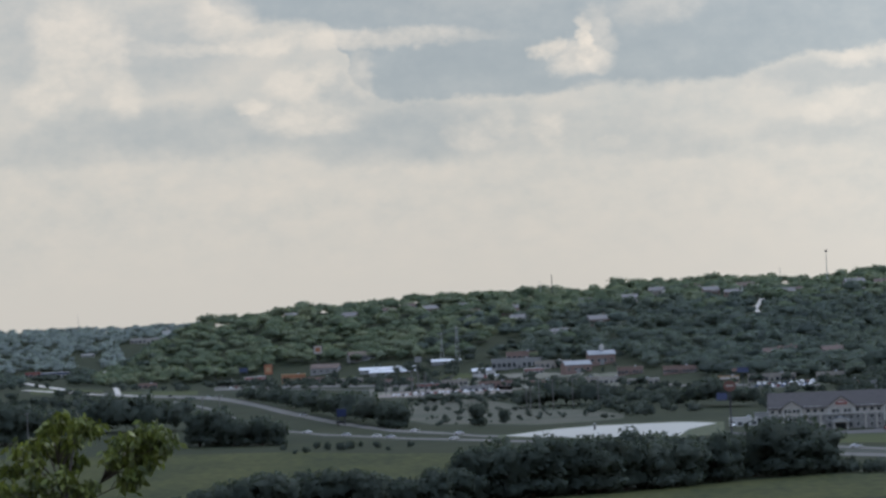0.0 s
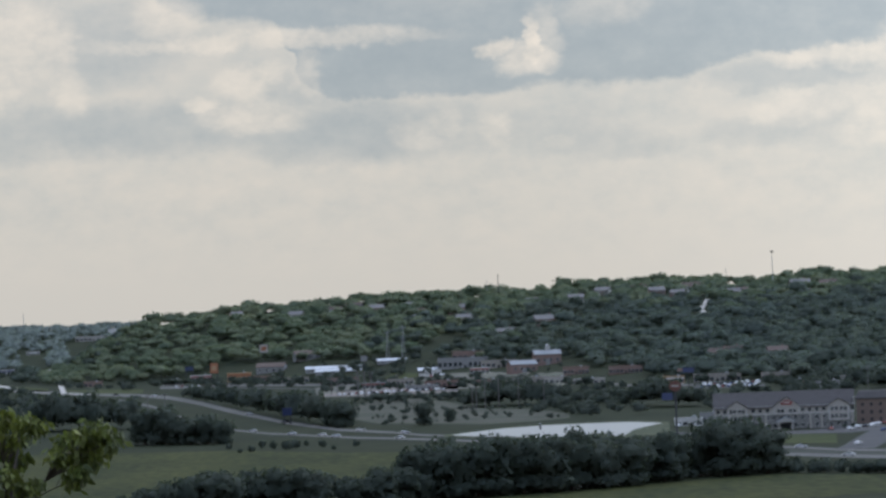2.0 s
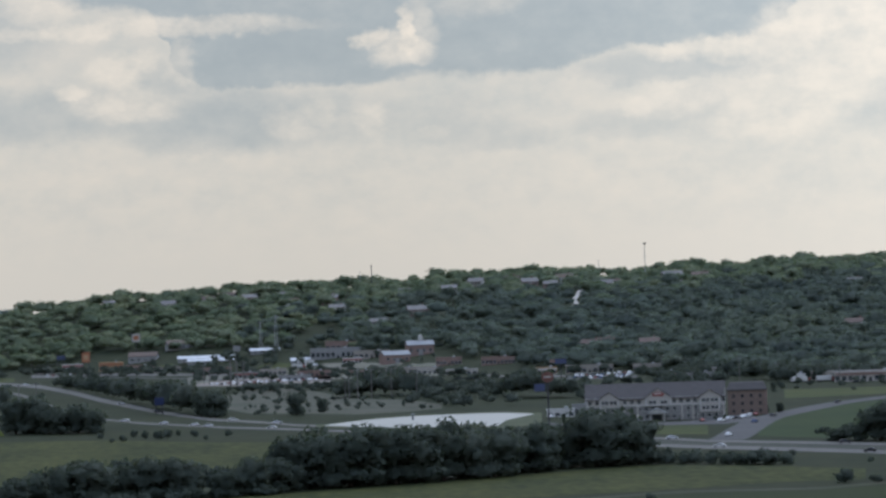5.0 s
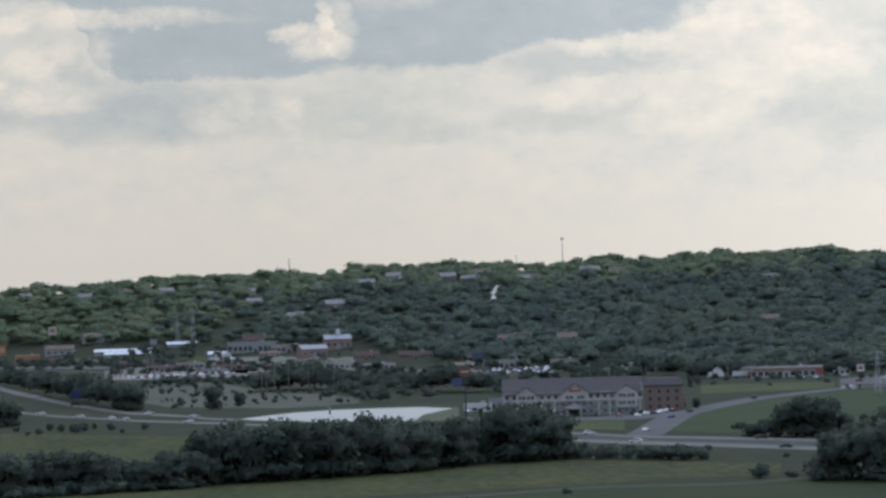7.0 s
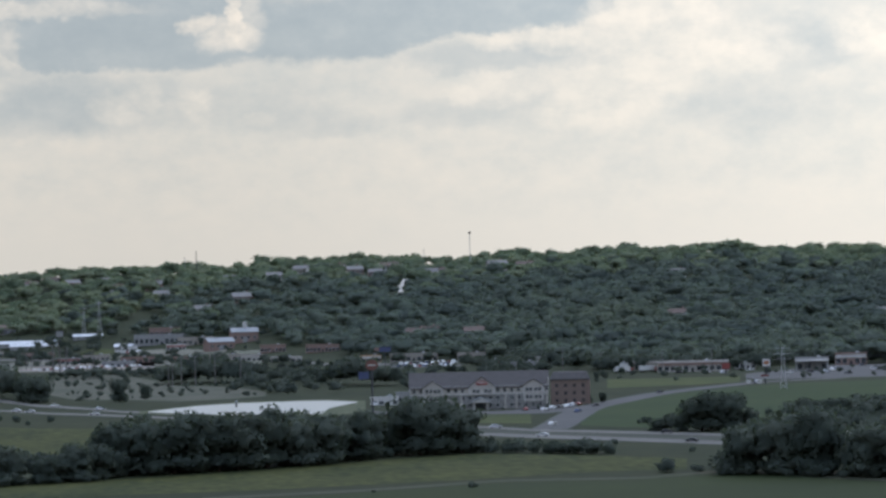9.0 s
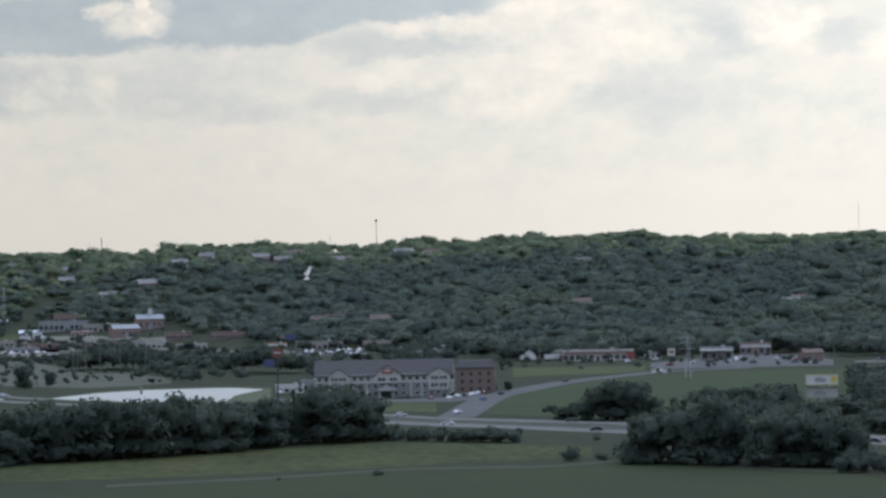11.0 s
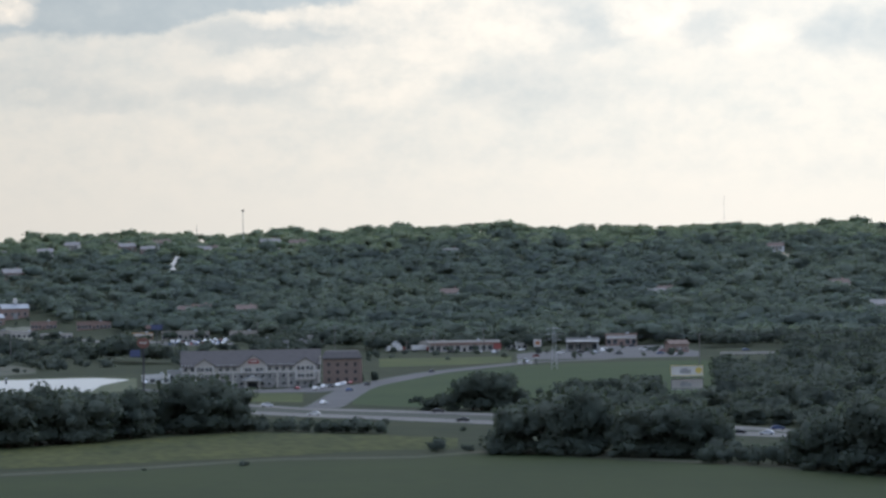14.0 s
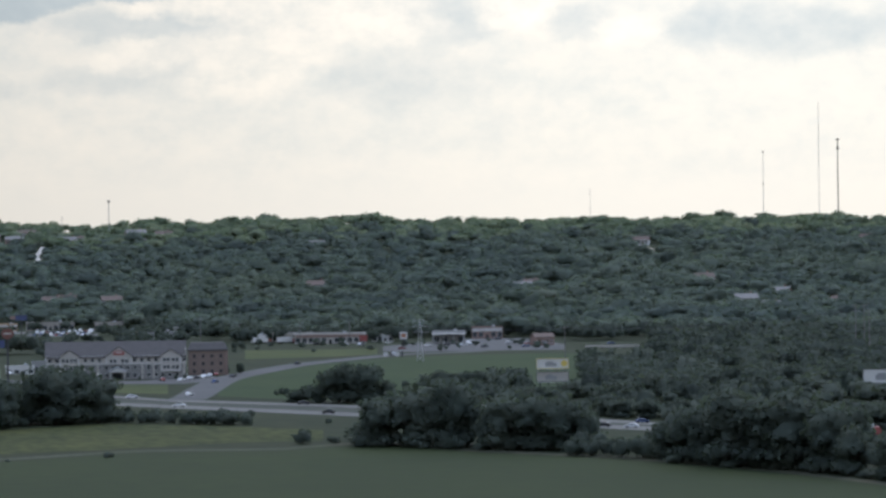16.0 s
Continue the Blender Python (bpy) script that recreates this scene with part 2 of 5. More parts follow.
BARK = material("bark", (0.09, 0.075, 0.06), (0.055, 0.045, 0.04), 0.8, 0.95, 0.5, bump=0.5)


# ---- plan: bearing in degrees (clockwise from ahead) and distance in metres from the camera's foot ----
RIDGE_B = (-6.4, -5.75, -5.3, -4.7, -4.2, -3.0, -1.0, 0.3, 2.2, 4.2, 5.6, 7.0, 9.1, 11.3, 13.2, 15.0, 17.3, 21.0)
RIDGE_Z = (0.0, 9.0, 28.0, 46.0, 54.0, 62.0, 68.0, 72.0, 70.0, 77.0, 75.0, 74.0, 76.5, 80.5, 74.0, 76.0, 75.0, 75.0)
FOOT_B = (-6.4, -4.0, -2.0, 0.0, 3.0, 5.0, 8.0, 10.0, 14.0, 21.0)
FOOT_D = (3150, 2980, 2830, 2650, 2400, 2280, 2130, 2020, 1990, 1920)
RIDGE_D = 3400.0


def smooth(a, b, x):
    s = np.clip((x - a) / (b - a), 0.0, 1.0)
    return s * s * (3 - 2 * s)


def height(b, d):
    """The ground's height at a bearing and distance."""
    b, d = np.asarray(b, float), np.asarray(d, float)
    away = smooth(55, 95, np.abs((b - 6 + 180) % 360 - 180))
    near = 56.3 * np.exp(-d / 170) * (1 - smooth(300, 700, d))
    z = near * (1 - away) + 56.3 * away
    foot, top = np.interp(b, FOOT_B, FOOT_D), np.interp(b, RIDGE_B, RIDGE_Z)
    s = np.clip((d - foot) / (RIDGE_D - foot), 0, 1)
    hill = top * (0.55 * s + 0.45 * s * s * (3 - 2 * s)) * (1 + 0.03 * np.sin(b * 3.1) * np.sin(d / 140))
    far = 52.0 * smooth(4000, 4750, d)
    return z + np.maximum(hill, far) * (1 - away)


def at(b, d, up=0.0):
    a = radians(b)
    return Vector((d * math.sin(a), d * math.cos(a), float(height(b, d)) + up))


def link(name, verts, faces, mats, parent=None, smooth_shade=False):
    me = bpy.data.meshes.new(name)
    me.from_pydata([tuple(v) for v in verts], [], faces)
    me.materials.append(mats)
    if smooth_shade:
        me.shade_smooth()
    ob = new(name, me)
    ob.parent = parent
    return ob


def sheet(name, outline, mat, label, category, up=0.05, step=None, kind="structure"):
    """A flat piece of ground: rows of (bearing, near distance, far distance), draped over the ground."""
    verts, faces = [], []
    bs = np.arange(outline[0][0], outline[-1][0] + 0.01, step or (outline[-1][0] - outline[0][0]) / 40)
    lo = np.interp(bs, [o[0] for o in outline], [o[1] for o in outline])
    hi = np.interp(bs, [o[0] for o in outline], [o[2] for o in outline])
    n = 5
    for b, l, h in zip(bs, lo, hi):
        for k in range(n):
            verts.append(at(b, l + (h - l) * k / (n - 1), up))
    for i in range(len(bs) - 1):
        for k in range(n - 1):
            a = i * n + k
            faces.append((a, a + n, a + n + 1, a + 1))
    return tagged(link(name, verts, faces, mat), label, category, kind=kind)


# ground: one sheet to the horizon
bs = np.concatenate([np.arange(-180, -12, 6), np.arange(-12, 27, 0.35), np.arange(27, 180, 6)])
ds = np.concatenate([[0, 3, 8, 15, 25, 40, 60, 90, 130, 180, 240, 320, 420, 520, 620, 720], np.arange(800, 1900, 110), np.arange(1900, 3500, 60), np.arange(3500, 4990, 120)])
gb, gd = np.meshgrid(bs, ds, indexing="ij")
gz = height(gb, gd)
gx, gy = gd * np.sin(np.radians(gb)), gd * np.cos(np.radians(gb))
nb, nd = gb.shape
verts = np.stack([gx, gy, gz], -1).reshape(-1, 3)
faces = [(i * nd + k, i * nd + k + 1, ((i + 1) % nb) * nd + k + 1, ((i + 1) % nb) * nd + k) for i in range(nb) for k in range(nd - 1)]
ground = tagged(link("ground", verts.tolist(), faces, GRASS, smooth_shade=True), "green grassy valley floor rising to wooded hills", "ground", kind="structure")

sheet("crop_field", [(-12, 560, 560), (-9, 560, 700), (-3, 560, 820), (2, 560, 850), (5, 560, 868), (7.5, 560, 896), (10, 560, 893), (11.5, 560, 916), (13.65, 560, 874), (16.2, 560, 840), (19.3, 560, 783), (21, 560, 743), (26, 560, 700)], CROP, "level dark green crop field", "field")
sheet("field_track", [(2, 856, 866), (5, 872, 882), (7.5, 899, 908), (10, 896, 905), (11.5, 918, 930), (13.65, 877, 888), (16.2, 843, 853), (19.3, 786, 797), (21, 746, 757)], SOIL, "bare earth track along the crop field", "track")
sheet("pasture", [(-3.4, 900, 940), (0, 885, 955), (3, 890, 985), (5.85, 905, 1030), (7, 912, 1045), (9.4, 935, 1015), (10.8, 935, 990)], MEADOW, "pale green pasture before the hedgerow", "field")
sheet("hay_field", [(-9, 1000, 1480), (-6.6, 1000, 1450), (-3, 1010, 1400), (-1, 1060, 1335), (0.4, 1080, 1310)], MEADOW, "mown green hay field", "field")


def lumpy_heart(c, r, n, fill=0.8, flat=0.9):
    """The closed, lumpy shape that lobes (centres c, radii r) make round the origin, as quads (m, 4, 3) with a normal at each corner."""
    g = np.linspace(-1, 1, n + 1)
    quads = []
    for axis in range(3):
        for side in (-1, 1):
            for i in range(n):
                for k in range(n):
                    sq = [(g[i], g[k]), (g[i + 1], g[k]), (g[i + 1], g[k + 1]), (g[i], g[k + 1])]
                    quads.append([np.roll((side, side * p, q), axis) for p, q in sq])
    u = np.array(quads, float)
    u /= np.linalg.norm(u, axis=-1, keepdims=True)
    dot = u @ c.T
    disc = dot * dot - (c * c).sum(1) + r * r
    reach = np.where(disc > 0, dot + np.sqrt(np.maximum(disc, 0)), 0.0).max(-1)
    reach = np.maximum(reach, r.mean() * 0.8)
    p = u * reach[..., None] * fill
    best = np.where(disc > 0, dot + np.sqrt(np.maximum(disc, 0)), -1.0).argmax(-1)
    soft = p - c[best]
    soft /= np.linalg.norm(soft, axis=-1, keepdims=True) + 1e-6
    return p * np.array((1, 1, flat)), soft


def leaf_cards(rng, count, lobes, spread, lobe_r, size, flat=0.75, move=(0, 0, 0), rise=0.25, heart=3):
    """Leaf clumps on the shells of some lobes, as small bent cards round a closed heart: corners (count, 4, 3) and the crown's soft normals."""
    c = rng.normal(size=(lobes, 3))
    c /= np.linalg.norm(c, axis=1)[:, None]
    c *= rng.uniform(0.35, 1.0, (lobes, 1)) * np.array(spread)
    c[0] = (0, 0, spread[2] * 0.5)
    r = lobe_r * rng.uniform(0.7, 1.25, lobes)
    k = rng.integers(0, lobes, count)
    d = rng.normal(size=(count, 3))
    d[:, 2] += rise
    d /= np.linalg.norm(d, axis=1)[:, None]
    p = c[k] + d * (r[k] * rng.uniform(0.88, 1.04, count))[:, None] * np.array((1, 1, flat))
    n = d + rng.normal(size=(count, 3)) * 0.5
    n /= np.linalg.norm(n, axis=1)[:, None]
    a = np.cross(n, rng.normal(size=(count, 3)))
    a /= np.linalg.norm(a, axis=1)[:, None]
    b = np.cross(n, a)
    s = size * rng.uniform(0.6, 1.4, (count, 1))
    corner = np.stack([p - a * s, p - b * s * 0.7 + n * s * 0.25, p + a * s, p + b * s * 0.7 - n * s * 0.2], 1)
    soft = d * 0.35 + p / np.array(spread) * 0.35 + n * 0.3 + np.array((0, -0.15, 0.75))
    soft = np.repeat(soft[:, None, :], 4, axis=1)
    if heart:
        hp, hs = lumpy_heart(c, r, heart, flat=(1 + flat) / 2)
        hs = hs * 0.4 + hp / np.array(spread) * 0.3 + np.array((0, -0.15, 0.75))
        corner, soft = np.concatenate([hp, corner]), np.concatenate([hs, soft])
    return corner + np.array(move), soft / np.linalg.norm(soft, axis=-1, keepdims=True)


def mesh_of_cards(name, cards, mat, soft=None, tone=None):
    """One mesh of loose quads, with soft normals and a tone for each plant's leaf colour."""
    q = len(cards)
    me = bpy.data.meshes.new(name)
    me.vertices.add(q * 4)
    me.vertices.foreach_set("co", np.ascontiguousarray(cards, dtype=np.float32).ravel())
    me.loops.add(q * 4)
    me.loops.foreach_set("vertex_index", np.arange(q * 4, dtype=np.int32))
    me.polygons.add(q)
    me.polygons.foreach_set("loop_start", np.arange(0, q * 4, 4, dtype=np.int32))
    me.materials.append(mat)
    me.update(calc_edges=True)
    if soft is not None:
        me.shade_smooth()
        at_ = me.attributes.new("custom_normal", "FLOAT_VECTOR", "POINT")
        at_.data.foreach_set("vector", np.ascontiguousarray(soft, dtype=np.float32).ravel())
    if tone is not None:
        me.attributes.new("leaf_tone", "FLOAT", "POINT").data.foreach_set("value", np.repeat(np.asarray(tone, np.float32), 4))
    return me


# ---- woods on the hills ----
rng = np.random.default_rng(5)
templates = [leaf_cards(rng, 150, 14, (0.62, 0.62, 0.5), 0.36, 0.115, 0.95, rise=0.5, heart=3) for _ in range(10)]
BROAD = [leaf_cards(rng, 170, 20, (0.68, 0.68, 0.66), 0.34, 0.125, heart=3) for _ in range(6)]
SMALL = [leaf_cards(rng, 60, 10, (0.62, 0.62, 0.55), 0.4, 0.14, heart=2) for _ in range(6)]


def woods(name, spots, sizes, label, mat=None, low=0.6, kinds=None):
    """Many crowns joined in one: spots (n, 2) of bearing and distance, sizes (n, 2) of radius and height."""
    out, soft, tone = [], [], []
    kinds = kinds or templates
    z = height(spots[:, 0], spots[:, 1])
    x, y = spots[:, 1] * np.sin(np.radians(spots[:, 0])), spots[:, 1] * np.cos(np.radians(spots[:, 0]))
    for i in range(len(spots)):
        a, (r, h) = rng.uniform(0, 6.28), sizes[i]
        t, n = kinds[rng.integers(0, len(kinds))]
        ca, sa = math.cos(a), math.sin(a)
        v, m = np.empty_like(t), np.empty_like(n)
        v[..., 0] = (t[..., 0] * ca - t[..., 1] * sa) * r + x[i]
        v[..., 1] = (t[..., 0] * sa + t[..., 1] * ca) * r + y[i]
        v[..., 2] = t[..., 2] * h * 0.55 + z[i] + h * low
        m[..., 0], m[..., 1], m[..., 2] = n[..., 0] * ca - n[..., 1] * sa, n[..., 0] * sa + n[..., 1] * ca, n[..., 2]
        out.append(v)
        tone.append(np.full(len(v), rng.uniform()))
        soft.append(m)
    ob = new(name, mesh_of_cards(name, np.concatenate(out), mat or FOREST_LEAF, np.concatenate(soft), np.concatenate(tone)))
    return tagged(ob, label, "woodland", kind="stuff")


def scatter(b0, b1, near_gap, far_gap, spacing, keep):
    """Jittered spots between the hills' foot and the ridge."""
    spots = []
    d = 1840.0
    while d < RIDGE_D + far_gap:
        step = spacing * (0.9 + 0.2 * (d - 1900) / 1500)
        n = max(1, int(radians(b1 - b0) * d / step))
        for k in range(n):
            b = b0 + (b1 - b0) * (k + rng.uniform(0, 1)) / n
            dd = d + rng.uniform(-0.5, 0.5) * step
            if dd > np.interp(b, FOOT_B, FOOT_D) + (near_gap if b < 8.6 else near_gap - 55) and keep(b, dd):
                spots.append((b, dd))
        d += step
    return np.array(spots)


# houses among the trees: bearing, distance, kind, size
HOUSE_PLOTS = [(-1.68, 3290, 1, 1.25), (-2.76, 3340, 2, 1), (-0.97, 3290, 0, 1), (-0.6, 3294, 3, 1), (-0.25, 3240, 2, 1.2), (0.32, 3270, 2, 1), (1.22, 3170, 2, 1.3), (1.36, 3080, 1, 1.1), (0.55, 3190, 0, 1),
               (2.82, 2950, 2, 1.5), (2.1, 2900, 1, 1.2), (4.5, 3225, 0, 1.6), (4.85, 3205, 2, 1.3), (5.5, 3220, 0, 1.3), (5.25, 3150, 2, 1.1), (6.25, 3140, 1, 1.2), (6.4, 3180, 0, 1), (3.4, 3165, 1, 1.2), (2.6, 3240, 1, 1), (3.9, 3230, 1, 1.2),
               (7.45, 3180, 1, 1.5), (7.96, 3168, 0, 1.3), (10.72, 2902, 1, 1.1), (10.71, 2460, 3, 1.2), (14.45, 2432, 1, 1.1), (14.62, 2466, 0, 1), (15.88, 2390, 0, 0.9), (17.73, 2458, 0, 1.2), (18.49, 2240, 1, 1.2), (18.95, 2180, 1, 1),
               (19.1, 2305, 2, 1.2), (20.07, 2234, 0, 0.8), (20.66, 2940, 0, 1), (16.62, 2935, 0, 1.1), (5.95, 2470, 3, 1.2), (6.2, 2480, 3, 1.2), (7.0, 2440, 3, 1.2), (7.45, 2340, 3, 1.0), (8.55, 2350, 3, 1.1), (12.3, 3190, 0, 1), (11.7, 3190, 1, 1)]
# where the town ends and the trees begin
TOWN_B = (-6.3, -4.0, -3.0, -2.0, -1.0, 0.0, 1.0, 2.0, 3.0, 3.6, 5.0, 8.0)
TOWN_D = (3150, 3010, 3030, 2985, 2910, 2870, 2800, 2690, 2650, 2530, 2340, 2140)
CLEAR = [(5.7, 2985, 0.11, 130), (1.1, 2900, 0.35, 60), (16.7, 2845, 0.2, 75), (12.4, 2970, 1.2, 16), (13.5, 3004, 0.35, 14), (3.0, 3000, 1.2, 25), (0.9, 2760, 0.5, 40)]


def open_ground(b, d):
    if b < 8 and d < np.interp(b, TOWN_B, TOWN_D):
        return True
    if any(abs(radians(b - c)) * d < 9 * s and -30 < d - e < 13 for c, e, _, s in HOUSE_PLOTS):
        return True
    return any(abs(b - c) < w and abs(d - e) < h for c, e, w, h in CLEAR)


spots = scatter(-6.3, 21.6, 5, 60, 17.0, lambda b, d: not open_ground(b, d) and rng.uniform() > 0.04)
hgt = rng.uniform(8.5, 12.8, len(spots)) * (1 + 0.42 * (rng.uniform(size=len(spots)) > 0.92))
size = np.stack([hgt * rng.uniform(0.85, 1.15, len(spots)), hgt], 1)
# the spur's end and ridge get lighter, yellower leaves than the long hillside: painted sunlight
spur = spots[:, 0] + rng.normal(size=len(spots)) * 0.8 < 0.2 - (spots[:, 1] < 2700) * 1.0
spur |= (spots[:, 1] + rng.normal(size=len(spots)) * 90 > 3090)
woods("spur_woodland", spots[spur], size[spur], "light yellow-green broadleaf trees on the spur and ridge, sunlight painted in", SUNLIT_LEAF, 0.52)
woods("hillside_woodland", spots[~spur], size[~spur], "dense dark green broadleaf woods covering the hillside", low=0.52)
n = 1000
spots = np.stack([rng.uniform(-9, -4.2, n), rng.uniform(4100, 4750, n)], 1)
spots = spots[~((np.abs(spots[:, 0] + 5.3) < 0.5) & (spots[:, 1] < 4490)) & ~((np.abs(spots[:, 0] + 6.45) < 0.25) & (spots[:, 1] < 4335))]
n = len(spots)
woods("distant_woodland", spots, np.stack([rng.uniform(7, 12, n), rng.uniform(7, 13, n)], 1), "blue-green woods on the far ridge, haze painted in", HAZED_LEAF, kinds=SMALL)
n = 420
spots = np.stack([rng.uniform(-9, -4.6, n), rng.uniform(2900, 4000, n)], 1)
spots = spots[(np.abs(spots[:, 0] + 6.05) > 0.2) & (spots[:, 1] > 3250) & ~((np.abs(spots[:, 0] + 7.2) < 0.45) & (spots[:, 1] < 4040))]
woods("valley_woodland", spots, np.stack([rng.uniform(7, 12, len(spots)), rng.uniform(7, 12, len(spots))], 1), "scattered trees on the far valley floor")
n = 1000
spots = np.stack([rng.uniform(15.2, 21.8, n), np.sqrt(rng.uniform(1062 ** 2, 1900 ** 2, n))], 1)
spots = spots[(spots[:, 0] > 15.6) | (spots[:, 1] > 1850)]
spots = spots[~((np.abs(spots[:, 0] - 16.1) < 0.7) & (spots[:, 1] > 1480) & (spots[:, 1] < 1850))]
hgt = rng.uniform(6, 12, len(spots))
woods("lowland_woodland", spots, np.stack([hgt * rng.uniform(0.55, 0.8, len(spots)), hgt], 1), "mixed green woods between highway and hill", BELT_LEAF, kinds=BROAD)


# ---- trees ----
def part(name, verts, faces, mat, parent, label="", smooth_shade=False):
    ob = link(name, verts, faces, mat, parent, smooth_shade)
    return tagged(ob, label) if label else ob


def tube(path, radii, sides=7):
    """Vertices and faces of a tapering tube along a path of points."""
    verts, faces = [], []
    for i, p in enumerate(path):
        p = Vector(p)
        q = Vector(path[min(i + 1, len(path) - 1)]) - Vector(path[max(i - 1, 0)])
        u = q.orthogonal().normalized()
        w = q.cross(u).normalized()
        for k in range(sides):
            a = 2 * math.pi * k / sides
            verts.append(p + (u * math.cos(a) + w * math.sin(a)) * radii[i])
    for i in range(len(path) - 1):
        for k in range(sides):
            k2 = (k + 1) % sides
            faces.append((i * sides + k, i * sides + k2, (i + 1) * sides + k2, (i + 1) * sides + k))
    faces.append(tuple(reversed(range(sides))))
    faces.append(tuple(range((len(path) - 1) * sides, len(path) * sides)))
    return verts, faces


def merge(*pieces):
    verts, faces = [], []
    for v, f in pieces:
        o = len(verts)
        verts += list(v)
        faces += [tuple(i + o for i in face) for face in f]
    return verts, faces


def tree_kind(seed, shrub=False):
    """A tree ten metres high (a shrub: three), as an Empty with trunk and crown."""
    r = np.random.default_rng(seed)
    root = new("shrub" if shrub else "tree")
    if shrub:
        sets = [leaf_cards(r, 520, 18, (1.6, 1.6, 0.85), 0.7, 0.18, move=(0, 0, 1.2), heart=4)]
        limbs = [tube([(0, 0, -0.3), (0.1, 0, 0.6), (0.2, 0.1, 1.4)], (0.1, 0.07, 0.03), 5)]
    else:
        sets = [leaf_cards(r, 2100, 36, (3.2, 3.2, 3.3), 1.3, 0.27, move=(0, 0, 5.7), heart=5), leaf_cards(r, 900, 24, (3.4, 3.4, 1.2), 1.1, 0.28, move=(0, 0, 1.9), heart=5)]
        limbs = [tube([(0, 0, -0.5), (0.05, 0, 1.5), (0.1, 0.08, 4), (0, 0.1, 7)], (0.34, 0.25, 0.17, 0.05))]
        for k in range(5):
            a, l = r.uniform(0, 6.28), r.uniform(1.6, 2.6)
            limbs.append(tube([(0.07, 0.05, 2.2 + 0.6 * k), (math.cos(a) * l * 0.5, math.sin(a) * l * 0.5, 3.4 + 0.6 * k), (math.cos(a) * l, math.sin(a) * l, 4.2 + 0.7 * k)], (0.13, 0.08, 0.03), 5))
    part("trunk", *merge(*limbs), BARK, root, smooth_shade=True)
    crown = new("crown", mesh_of_cards("crown", np.concatenate([s[0] for s in sets]), LEAF, np.concatenate([s[1] for s in sets])))
    crown.parent = root
    return root


TREES = [tree_kind(11 + i) for i in range(6)]
SHRUBS = [tree_kind(31 + i, True) for i in range(3)]
FAR_TREES = []  # those too far off to be told apart, joined at the end
unused = {ob.name for ob in TREES + SHRUBS}


def plant(b, d, tall, wide, label, group="", shrub=False):
    """Set one tree: its height and its crown's width in metres."""
    if d > 1660 and not shrub:
        FAR_TREES.append((b, d, wide / 2, tall))
        return None
    kinds = SHRUBS if shrub else TREES
    ob = kinds[rng.integers(0, len(kinds))]
    p = at(b, d)
    s = (wide / (4.6 if shrub else 9.0), wide / (4.6 if shrub else 9.0), tall / (3.0 if shrub else 10.0))
    m = Matrix.LocRotScale(p - Vector((0, 0, 0.3)), Euler((0, 0, rng.uniform(0, 6.28))), Vector(s))
    if ob.name in unused:
        unused.discard(ob.name)
        ob.matrix_basis = m
        got = ob
    else:
        o = copy_thing(ob, Matrix.Identity(4))
        o.matrix_basis = m
        got = o
    return tagged(got, label, "shrub" if shrub else "tree", group)


def belt(rows, spacing, depth, label, group, shrub=False, wide=0.95, vary=0.18):
    """Trees along a line: rows of (bearing, distance, height)."""
    b, end = rows[0][0], rows[-1][0]
    col = [[r[i] for r in rows] for i in range(3)]
    while b <= end:
        d, h = float(np.interp(b, col[0], col[1])), float(np.interp(b, col[0], col[2]))
        for back in range(max(1, int(depth / spacing))):
            hh = h * rng.uniform(1 - vary, 1 + vary * 0.5) * (0.93 if back else 1.0)
            if back:
                FAR_TREES.append((b + rng.uniform(-0.5, 0.5) * spacing / d * 57.3, d + back * spacing + rng.uniform(-2, 2), max(hh * 0.36, spacing * 0.7), hh * 0.98))
                continue
            plant(b + rng.uniform(-0.45, 0.45) * spacing / d * 57.3, d + back * spacing + rng.uniform(-2, 2), hh, max(hh * wide, spacing * 1.3) * rng.uniform(0.9, 1.35), label, group, shrub)
        b += spacing / d * 57.3


belt([(0.25, 972, 13), (0.45, 975, 19.5), (2, 985, 21), (3.8, 1003, 20), (5.3, 1038, 18)], 6.5, 26, "dark broadleaf tree in a long field hedgerow", "hedgerow trees")
belt([(5.45, 1045, 18), (5.8, 1046, 21), (6.15, 1048, 22.5), (6.6, 1052, 20), (6.98, 1056, 14)], 7, 28, "tall dark tree at the hedgerow's end", "hedgerow trees")
belt([(-5.3, 925, 6), (-4.4, 935, 11), (-3.6, 945, 15), (-1.6, 950, 15), (-1.1, 952, 11), (-0.4, 955, 11), (0.3, 962, 14)], 6.5, 26, "dark tree in the wood below the hay field", "lower wood trees")
belt([(7.05, 1052, 6.5), (8.2, 1040, 5.2), (8.9, 1030, 7), (9.4, 1025, 5)], 4.2, 9, "rounded green shrub beside the pasture", "pasture shrubs", True, 1.2)
belt([(11.5, 914, 8), (11.75, 910, 15), (12.2, 905, 21), (12.9, 900, 22.5), (13.4, 895, 21), (13.7, 890, 15), (13.95, 888, 15), (14.3, 885, 19), (15.2, 880, 18), (15.7, 876, 13)], 7, 28, "large dark tree beside the highway", "roadside wood trees")
belt([(15.4, 858, 8), (16.3, 850, 7.5), (17.2, 838, 8.5)], 4.5, 10, "low green bush before the roadside wood", "roadside bushes", True, 1.0)
belt([(17.0, 838, 12), (17.6, 830, 19), (18.5, 813, 21.5), (19.5, 800, 20), (20.3, 785, 17), (20.8, 765, 14), (21.8, 755, 14)], 7, 35, "large dark tree beside the highway", "roadside wood trees")
